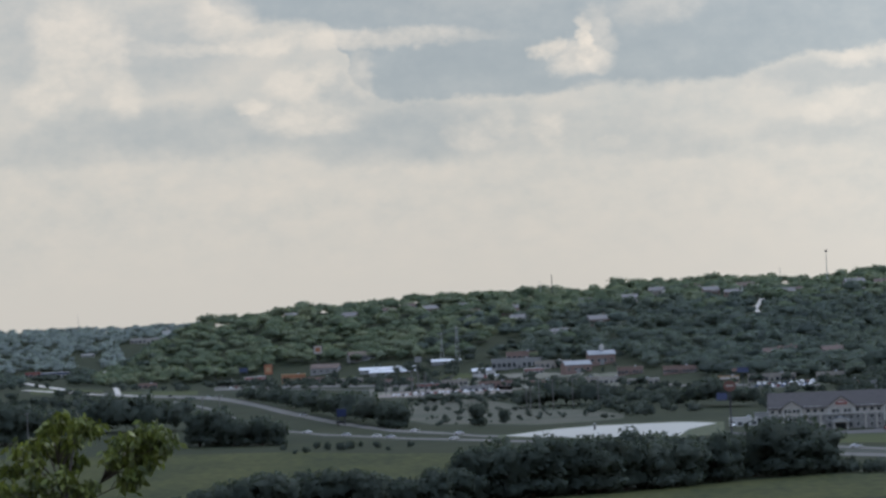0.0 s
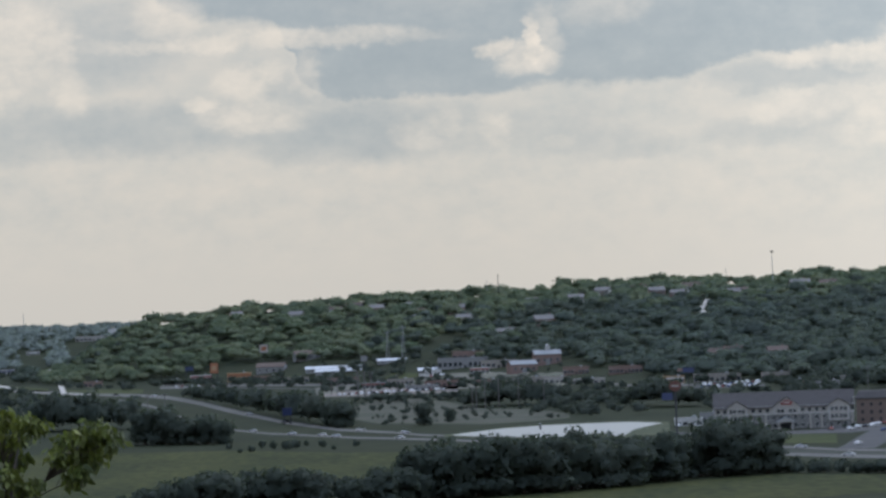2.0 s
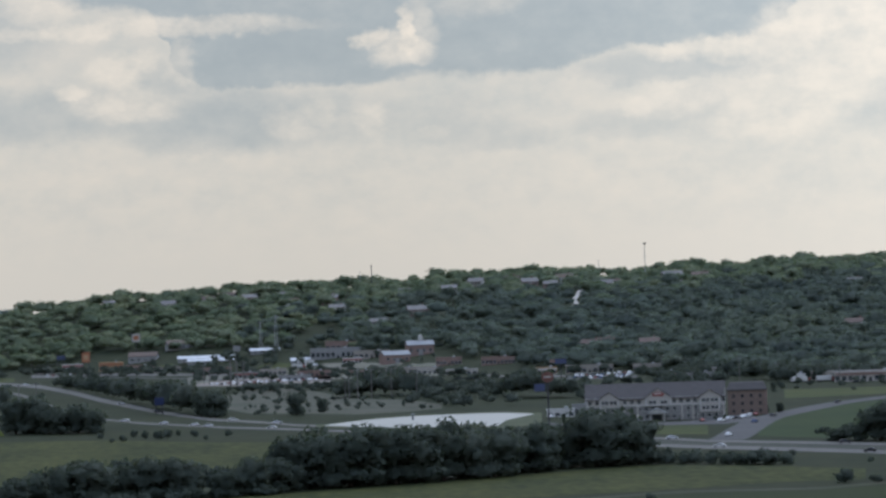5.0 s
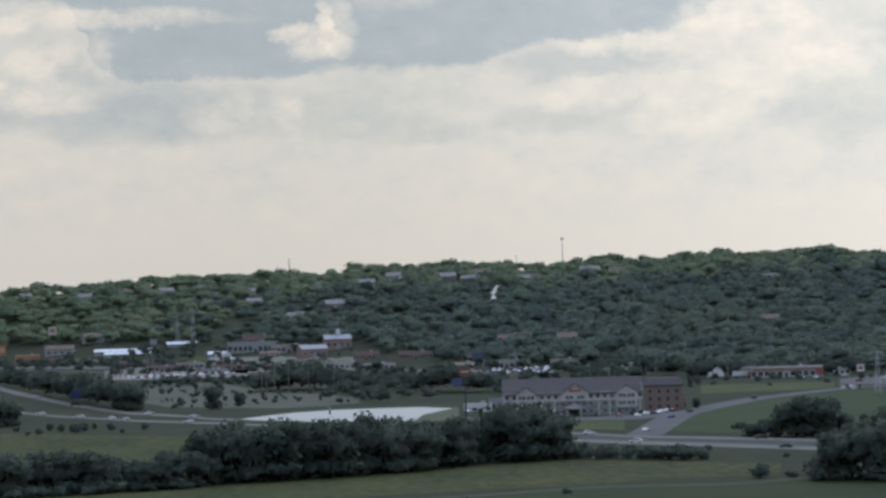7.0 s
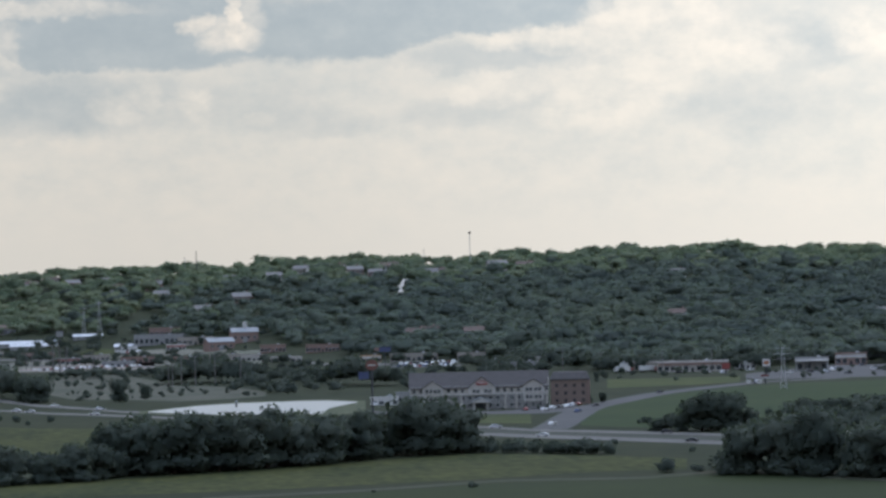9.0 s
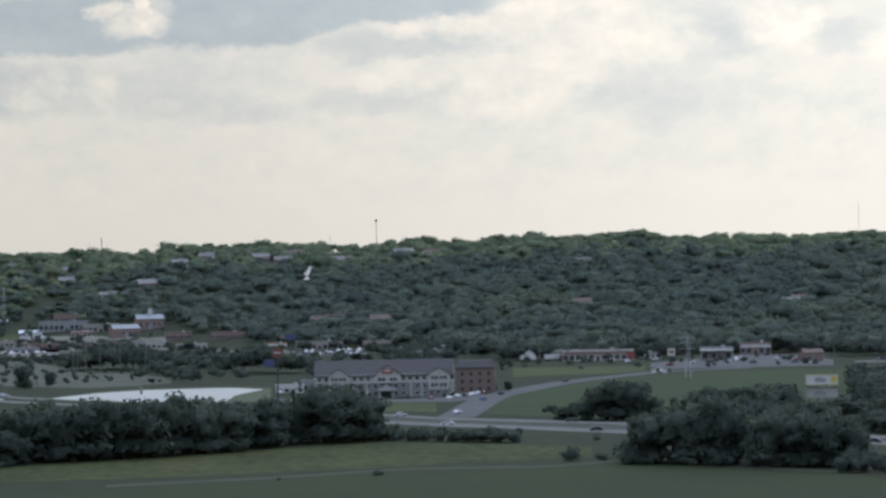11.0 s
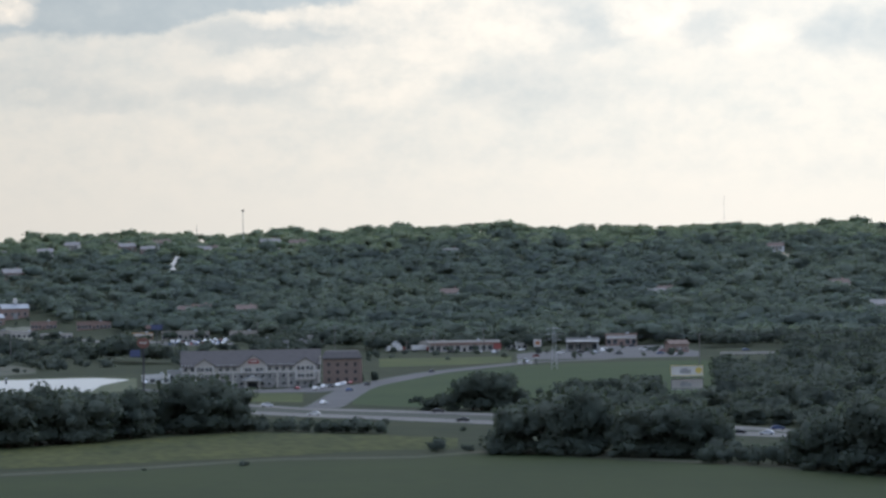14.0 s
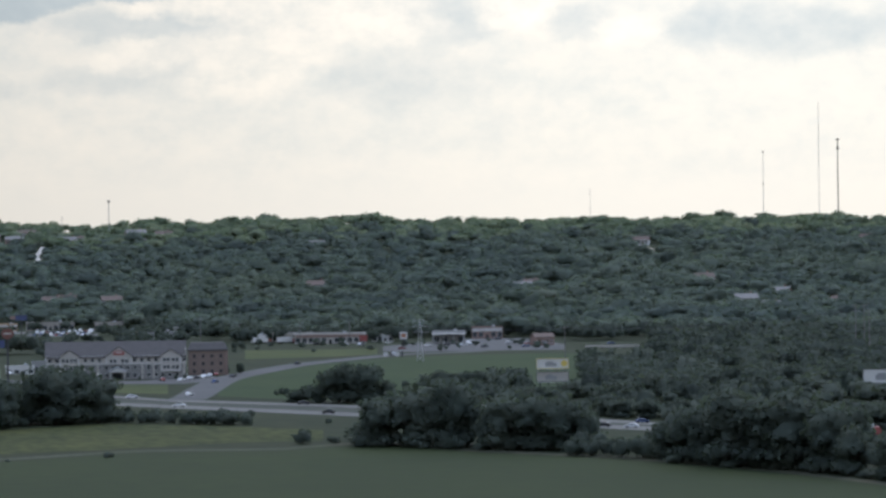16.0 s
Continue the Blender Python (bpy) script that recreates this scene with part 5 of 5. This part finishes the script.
part("lettering_bar", *box(0, -0.53, 21.0, 3.4, 0.06, 0.7), CREAM, hb)
part("lower_board", *box(-3.6, -0.1, 15.2, 4.6, 0.6, 3.2), BLUE, hs, "blue lower board")
part("bracket", *merge(box(-1.8, 0, 16.3, 3.4, 0.25, 0.25), box(-1.8, 0, 17.4, 3.4, 0.25, 0.25)), DARK_STEEL, hs)
pylon_sign("restaurant_sign", -3.21, 2824, 20, 7.0, 9, ORANGE, "tall orange restaurant sign on two posts", 2)
pylon_sign("square_sign", -2.3, 2960, 24, 7.6, 7.6, CREAM, "tall cream sign with an orange panel", 1)
pylon_sign("blue_sign", 5.38, 2086, 14.5, 7.5, 3.2, BLUE, "blue sign on a tall pole", 1, (-5.6, 12.0, 3.4, 2.2, PINK_BRICK))
pylon_sign("dark_sign", -3.66, 2965, 15, 8, 4, material("slate_blue", (0.06, 0.075, 0.12), (0.05, 0.06, 0.1), 0.5, 0.7), "dark blue sign board on posts", 2)
pylon_sign("house_sign", -4.13, 3032, 10, 6, 4.5, TAN, "tan sign board by the road", 2)
pylon_sign("shop_sign", -0.49, 2790, 15, 6, 5, GREY_WALL, "grey sign board on a pole", 1)
pylon_sign("red_sign", 11.55, 1800, 6.5, 4.5, 3.4, RED, "small red sign by the shops", 1)
pylon_sign("road_sign", -1.92, 1712, 9.0, 5.0, 4.0, material("dull_blue", (0.035, 0.045, 0.1), (0.03, 0.04, 0.08), 0.5, 0.7), "blue highway sign before dark trees", 2)
pylon_sign("round_sign", 12.28, 1770, 9.0, 4.2, 4.0, WHITE, "white sign board by the shops", 1)


def billboard(b, d, w, panels, turn, label):
    root = stand("billboard", b, d, label, "billboard", "", turn)
    top = max(z + h for z, h, _, _ in panels)
    for x in (-w * 0.4, -w * 0.13, w * 0.13, w * 0.4):
        part("post", *box(x, 0.6, -0.5, 0.4, 0.4, top + 0.2), DARK_STEEL, root)
    for z, h, face, edge in panels:
        p = part("panel", *box(0, 0.1, z, w, 0.35, h), face, root, "pale printed billboard panel")
        part("panel_rim", *merge(box(0, 0, z - 0.15, w + 0.3, 0.5, 0.15), box(0, 0, z + h, w + 0.3, 0.5, 0.15), box(-w / 2 - 0.08, 0, z, 0.16, 0.5, h), box(w / 2 + 0.08, 0, z, 0.16, 0.5, h)), edge, p)
        part("printed_bar", *merge(box(-w * 0.05, -0.1, z + h * 0.18, w * 0.36, 0.05, h * 0.4), box(-w * 0.08, -0.1, z + h * 0.58, w * 0.2, 0.05, h * 0.16)), GREY_WALL, p)
        part("catwalk", *box(0, -0.8, z - 0.5, w + 0.6, 1.0, 0.12), STEEL, p)
    return root


YELLOW = material("yellow_paint", (0.5, 0.38, 0.1), (0.42, 0.32, 0.09), 0.5, 0.6)
b1 = billboard(14.98, 1250, 12.4, [(8.3, 3.7, WHITE, YELLOW), (3.2, 3.6, CREAM, DARK_STEEL)], 0, "double white billboard with yellow rim above trees")
part("round_mark", *tube([(4.6, -0.2, 10.2), (4.6, -0.06, 10.2)], (1.3, 1.3), 16), YELLOW, b1)
billboard(20.98, 1100, 15.0, [(8.4, 4.4, WHITE, GREY_WALL), (2.8, 4.4, CREAM, GREY_WALL)], 0, "double white billboard beside the highway")


def power_pole(b, d, high, label="weathered wooden power pole with crossarm", arms=1, turn=0.0, thick=0.22):
    root = stand("power_pole", b, d, label, "power pole", "power poles", turn)
    part("post", *rod(0, 0, -0.5, 0, 0, high, thick * 1.3, thick, 8), WOOD_POLE, root)
    for k in range(arms):
        z = high - 0.6 - 2.6 * k
        arm = part("crossarm", *box(0, -0.2, z, 3.4, 0.2, 0.24), WOOD_POLE, root)
        for x in (-1.5, 0, 1.5):
            part("insulator", *rod(x, -0.2, z + 0.24, x, -0.2, z + 0.65, 0.1, 0.07), STEEL, arm)


for b, d, high, arms in ((1.68, 1844, 17.5, 1), (1.93, 1832, 17.5, 1), (2.29, 1818, 18, 1), (1.52, 1850, 13, 1), (1.45, 1856, 13, 1), (2.75, 1830, 15, 1), (-7.13, 1606, 17, 1), (-7.58, 1624, 17, 1), (-4.43, 1668, 20, 1), (-4.12, 1700, 20, 1),
                         (15.21, 1542, 17, 1), (20.46, 1512, 27, 2), (20.61, 1508, 27, 2), (20.7, 1500, 25, 1), (11.4, 1160, 9, 1), (9.3, 1900, 12, 1), (10.4, 1850, 13, 1), (11.3, 1850, 14, 1), (-1.0, 2300, 12, 1), (-1.1, 2310, 12, 1), (0.1, 2290, 13, 1), (8.6, 1960, 14, 1), (7.2, 2080, 15, 1)):
    power_pole(b, d, high, arms=arms)
for b, d, high in ((-0.62, 2218, 18), (-0.5, 2222, 18), (-0.38, 2226, 17)):
    power_pole(b, d, high, "thick dark wooden power pole", 2, thick=0.45)


def lattice(b, d, high, wide, label, arms=2, r=0.14):
    """A lattice tower: four tapering legs, diagonals and crossarms."""
    root = stand("lattice_tower", b, d, label, "pylon", "pylons")
    for i, (sx, sy) in enumerate(((-1, -1), (1, -1), (1, 1), (-1, 1))):
        part("leg", *rod(sx * wide / 2, sy * wide / 2, -0.5, sx * wide * 0.12, sy * wide * 0.12, high, r, r * 0.6), STEEL, root)
    br = []
    n = 8
    for k in range(n):
        w0, w1 = (wide * (0.5 - 0.38 * q / n) for q in (k, k + 1))
        z0, z1 = high * k / n, high * (k + 1) / n
        for s in (-1, 1):
            br += [rod(-w0, s * w0, z0, w1, s * w1, z1, r * 0.5, sides=4), rod(w0, s * w0, z0, -w1, s * w1, z1, r * 0.5, sides=4), rod(s * w0, -w0, z0, s * w1, w1, z1, r * 0.5, sides=4)]
    part("bracing", *merge(*br), STEEL, root)
    for k in range(arms):
        part("crossarm", *merge(rod(-4, 0, high * (0.95 - 0.13 * k), 4, 0, high * (0.95 - 0.13 * k), r * 0.9, sides=4), rod(-4, 0, high * (0.95 - 0.13 * k), 0, 0, high * (1 - 0.13 * k), r * 0.5, sides=4), rod(4, 0, high * (0.95 - 0.13 * k), 0, 0, high * (1 - 0.13 * k), r * 0.5, sides=4)), STEEL, root)


lattice(14.58 - 2.0, 1562, 21, 3.2, "grey lattice power pylon on the field's edge", 3)
lattice(0.23, 2810, 33, 4.0, "pale steel lattice pylon at the hill's foot", 1, 0.22)
lattice(-0.05, 2832, 28, 3.6, "pale steel lattice pylon at the hill's foot", 1, 0.18)


def wire(b0, d0, z0, b1, d1, z1, sag, r=0.05):
    a, c = at(b0, d0, z0), at(b1, d1, z1)
    pts = [a.lerp(c, t) - Vector((0, 0, sag * 4 * t * (1 - t))) for t in np.linspace(0, 1, 13)]
    ob = link("power_line", *tube(pts, [r] * 13, 4), DARK_STEEL)
    tagged(ob, "thin dark sagging power line between poles", "power line", "power lines")


for z, o in ((16.5, 0), (16.2, 0.01)):
    wire(15.21 + o, 1542, z, 20.46 + o, 1512, z + 8, 3.0, 0.09)
    wire(12.58 + o, 1562, z + 1.5, 15.21 + o, 1542, z, 1.5, 0.07)
    wire(2.29 + o, 1818, z - 2, 5.2 + o, 1760, z - 3, 2.5, 0.07)


def mast(b, d, top, r, label, heads=()):
    root = stand("radio_mast", b, d, label, "mast", "ridge masts")
    base = at(b, d).z
    h = top - base
    part("shaft", *rod(0, 0, -1, 0, 0, h, r, r * 0.75, 8), STEEL if r < 0.5 else DARK_STEEL, root)
    for z, w, t in heads:
        part("antenna_ring", *merge(*[box(math.cos(a) * w, math.sin(a) * w, h - z, 0.5, 0.5, t) for a in (0.3, 1.35, 2.4, 3.44, 4.5, 5.5)], box(0, 0, h - z + t * 0.4, w * 2, w * 2, 0.25)), DARK_STEEL, root)
    return root


mast(6.97, 3290, 107.5, 0.42, "slim siren mast with a small dark head on the ridge", ((2.2, 1.1, 2.2),))
mast(2.0, 3350, 95, 0.5, "dark steel pole on the ridge")
mast(1.79, 3360, 89, 0.32, "thin grey pole on the ridge")
mast(6.13, 3380, 92, 0.35, "thin grey pole on the ridge")
mast(15.7, 4600, 136, 0.28, "thin radio mast beyond the ridge")
mast(18.83, 4300, 179, 0.42, "thin radio mast beyond the ridge", ((2, 0.8, 2), (45, 0.8, 2)))
mast(19.83, 4300, 245, 0.4, "very tall thin radio mast beyond the ridge")
mast(20.17, 3700, 176, 0.75, "dark monopole with antenna rings beyond the ridge", ((3, 1.7, 2.5), (13, 1.6, 2.5)))
mast(12.7, 4300, 97, 0.3, "thin pole beyond the ridge")
mast(-6.6, 4600, 80, 0.35, "thin radio mast on the far ridge")
post = stand("lake_post", 2.66, 1498, "small dark marker post standing in the lake", "post")
part("shaft", *rod(0, 0, -0.3, 0, 0, 2.6, 0.5, 0.4, 8), DARK_STEEL, post)
part("cap", *rod(0, 0, 2.6, 0, 0, 3.1, 0.65, 0.5, 8), STEEL, post)

rail = tagged(new("bridge_rail"), "pale concrete bridge rail at the foot of the wooded hill", "railing")
rail.matrix_basis = Matrix.LocRotScale(at(16.08, 1716), Euler((0, 0, radians(-16.08))), None)
part("parapet", *box(0, 0, 0.9, 30, 0.5, 1.2), CREAM, rail)
for x in np.linspace(-14, 14, 8):
    part("post", *box(x, 0, -0.3, 0.7, 0.7, 1.3), CONCRETE, rail)
for i, b in enumerate((11.95, 12.05, 12.15, 12.25)):
    ob = stand("mailbox_post" if i % 2 else "utility_box", b, 1640, "small white utility box beside the road" if i % 2 == 0 else "dark steel post beside the road", "box")
    part("body", *box(0, 0, -0.2, 2.2 if i % 2 == 0 else 0.8, 0.9, 2.0 if i % 2 == 0 else 2.8), WHITE if i % 2 == 0 else DARK_STEEL, ob)
    part("lid", *box(0, 0, 1.8 if i % 2 == 0 else 2.6, 2.4 if i % 2 == 0 else 1.0, 1.1, 0.2), STEEL, ob)

# ---- single trees and shrubs ----
plant(0.56, 1616, 14.5, 13.5, "round dark tree standing alone behind the highway")
plant(1.02, 1650, 8.5, 8, "small dark tree beside a larger round one")
for b, d, h, w in ((10.45, 925, 6.0, 9.5), (11.0, 925, 3.2, 5.5), (6.9, 878, 2.6, 4.2), (5.1, 868, 1.4, 2.2), (10.9, 1030, 2.4, 3), (9.5, 1080, 3.4, 3.6), (9.0, 1085, 1.8, 3), (12.3, 1285, 4, 5), (13.0, 920, 5, 6)):
    plant(b, d, h, w, "single dark green shrub in the grass", "field shrubs", True)
for b, d, h in ((-2.6, 1380, 4.5), (-2.2, 1400, 5.5), (-1.95, 1385, 6), (-1.8, 1395, 6), (-1.3, 1400, 5), (-0.7, 1395, 4.5), (-3.0, 1420, 4), (-2.8, 1375, 3), (-1.1, 1370, 3), (-2.4, 1420, 5), (-1.6, 1420, 4)):
    plant(b, d, h, h * 1.0, "small dark bush on the hay field's edge", "field shrubs", True)
for b, d, h in ((9.95, 1230, 3), (10.05, 1232, 4), (10.15, 1230, 4), (9.2, 1780, 6), (9.35, 1775, 7), (9.05, 1770, 5), (12.3, 1790, 7), (9.05, 1440, 6), (9.3, 1445, 7), (8.15, 1392, 3), (7.9, 1392, 2.5), (7.5, 1392, 2.2), (8.3, 1393, 3.2)):
    plant(b, d, h, h * 0.8, "clipped green shrub by the buildings", "building shrubs", True)
for i in range(46):
    b = rng.uniform(-4.2, 3.6)
    d = np.interp(b, FOOT_B, FOOT_D) - rng.uniform(10, 170)
    if d > 2580 or b > 1.9:
        plant(float(b), float(d), rng.uniform(6, 10), rng.uniform(7, 11), "green tree between the shops", "trees between shops")
belt([(8.9, 1960, 12), (9.3, 1950, 13), (9.8, 1950, 12), (10.2, 1945, 11)], 12, 24, "dark tree behind the shops", "trees behind shops")
belt([(5.6, 2330, 9), (6.4, 2300, 9), (7.2, 2240, 10), (8.2, 2120, 11), (9.0, 2040, 11)], 13, 26, "dark tree behind the car park", "trees behind shops")
belt([(-4.6, 2790, 8), (-4.1, 2850, 10), (-3.7, 2900, 8)], 13, 13, "green tree beside the shops", "trees between shops")
belt([(-7.3, 3600, 12), (-6.9, 3500, 13), (-6.4, 3350, 13), (-6.25, 3300, 12)], 14, 28, "green tree beside the pale road", "trees on valley floor")
belt([(-5.85, 2960, 11), (-5.6, 2960, 12)], 13, 13, "green tree beside the pale road", "trees on valley floor")

for b0, b1, d0, d1, n, h0, h1 in ((-0.7, 3.2, 1630, 2150, 120, 1.6, 4.2), (-1.3, 3.2, 2300, 2640, 70, 4, 8), (9.0, 15.0, 1700, 1860, 40, 2.5, 5), (-3.6, 2.6, 2560, 2800, 46, 5, 9), (5.7, 8.3, 1640, 1960, 70, 5, 9), (6.8, 9.0, 1980, 2150, 45, 6, 10), (2.6, 4.6, 1620, 2150, 60, 5, 9), (-0.6, 1.4, 1980, 2200, 26, 3, 6), (4.4, 6.4, 2230, 2330, 26, 6, 9), (-2.9, 1.9, 2700, 2880, 60, 6, 10), (-9, -4.7, 2650, 3250, 90, 6, 11), (-8.5, -6.3, 1850, 2500, 50, 7, 12), (9.2, 12.4, 1880, 2000, 60, 8, 12), (12.4, 15.4, 1935, 2010, 50, 8, 12), (13.2, 14.5, 1200, 1330, 26, 5, 9), (12.2, 15.4, 1140, 1185, 60, 4, 6.5)):
    for _ in range(n):
        b, d, h = rng.uniform(b0, b1), rng.uniform(d0, d1), rng.uniform(h0, h1)
        on_road = b < -4 and (abs(d - np.interp(b, [x[0] for x in FAR_LANES], [x[1] for x in FAR_LANES])) < 170 or abs(b + 6.05) < 0.2 or abs(d - np.interp(b, (-8, -7.79, -7.3, -6.79), (3900, 3741, 3380, 3056))) < 130)
        if not on_road and not (5.3 < b < 6.8 and 2080 < d < 2230):
            FAR_TREES.append((b, d, h * rng.uniform(0.45, 0.65), h))
far = np.array(FAR_TREES)
woods("valley_tree_belts", far[:, :2], far[:, 2:] * np.array((1.15, 1.0)), "belts of dark trees on the valley floor", BELT_LEAF, 0.5, BROAD)

# ---- the near tree on the camera's slope ----
# the yellower second tone paints the leaves' sunlit highlights
NEAR_LEAF = material("near_leaves", (0.04, 0.06, 0.018), (0.15, 0.16, 0.034), 2.2, 0.5, island=1.1, through_light=0.3)
D0 = 45.0
nt_root = stand("near_tree", -7.05, D0, "leafy yellow-green tree top close to the camera", "tree")
base_z = float(height(-7.05, D0))


def near_point(b, h, back=0.0):
    """Metres from the near tree's foot to a bearing and an angle of height."""
    return (radians(b + 7.05) * D0, back, 58 + D0 * math.tan(radians(h)) - base_z)


TOP = near_point(-6.75, -1.95)
part("trunk", *tube([(0.1, 0.2, -0.5), (0.05, 0.1, 5), (-0.05, 0.05, 9), (-0.05, 0, TOP[2] - 1.5), TOP], (0.2, 0.16, 0.1, 0.05, 0.012), 9), BARK, nt_root, smooth_shade=True)
CLUSTERS = [(-6.95, -1.55), (-6.66, -1.66), (-6.44, -1.8), (-7.17, -1.71), (-6.79, -1.96), (-7.34, -2.01), (-7.69, -2.09), (-7.03, -2.17), (-7.9, -2.46), (-7.5, -2.35), (-6.74, -2.34), (-6.55, -2.8), (-7.0, -2.58), (-7.44, -2.66), (-7.72, -2.87), (-6.81, -2.88), (-8.03, -2.73), (-7.22, -2.93), (-5.42, -1.8), (-5.24, -1.89), (-5.69, -1.91), (-5.15, -2.08), (-5.94, -2.07), (-5.56, -2.09), (-5.3, -2.21), (-5.84, -2.31), (-5.72, -2.56), (-6.11, -2.28), (-5.5, -2.37), (-5.81, -2.74)]
r = np.random.default_rng(77)
for i in range(46):
    CLUSTERS.append((-7.1 + float(r.normal()) * 0.85, -3.6 - abs(float(r.normal())) * 1.2))
twigs, leaves = [], []
for i, (b, h) in enumerate(CLUSTERS):
    p = Vector(near_point(b, h, r.uniform(-0.5, 0.5)))
    arm = b > -6.2 and h > -2.7
    q = Vector(near_point(-6.3 if arm else -7.05, -2.75 if arm else h - 0.7, 0.0))
    twigs.append(tube([q, q.lerp(p, 0.55) + Vector((0, 0, 0.05)), p], (0.018, 0.011, 0.005), 5))
    n = 95
    c = r.normal(size=(n, 3)) * np.array((0.08, 0.12, 0.055)) + np.array(p)
    down = np.stack([r.normal(size=n) * 0.55, r.normal(size=n) * 0.55, -np.abs(r.normal(size=n)) * 0.6 - 0.35], 1)
    down /= np.linalg.norm(down, axis=1)[:, None]
    side = np.cross(down, r.normal(size=(n, 3)))
    side /= np.linalg.norm(side, axis=1)[:, None]
    s = r.uniform(0.09, 0.19, (n, 1))
    leaves.append(np.stack([c, c + down * s * 0.5 + side * s * 0.24, c + down * s, c + down * s * 0.5 - side * s * 0.24], 1))
twigs.append(tube([near_point(-7.05, -3.45), near_point(-6.6, -2.95), near_point(-6.3, -2.75), near_point(-5.8, -2.3), near_point(-5.3, -1.95)], (0.03, 0.022, 0.016, 0.012, 0.005), 6))
for twig in twigs:
    part("branch", *twig, BARK, nt_root, smooth_shade=True)
crown = new("crown", mesh_of_cards("crown", np.concatenate(leaves), NEAR_LEAF))
crown.parent = nt_root
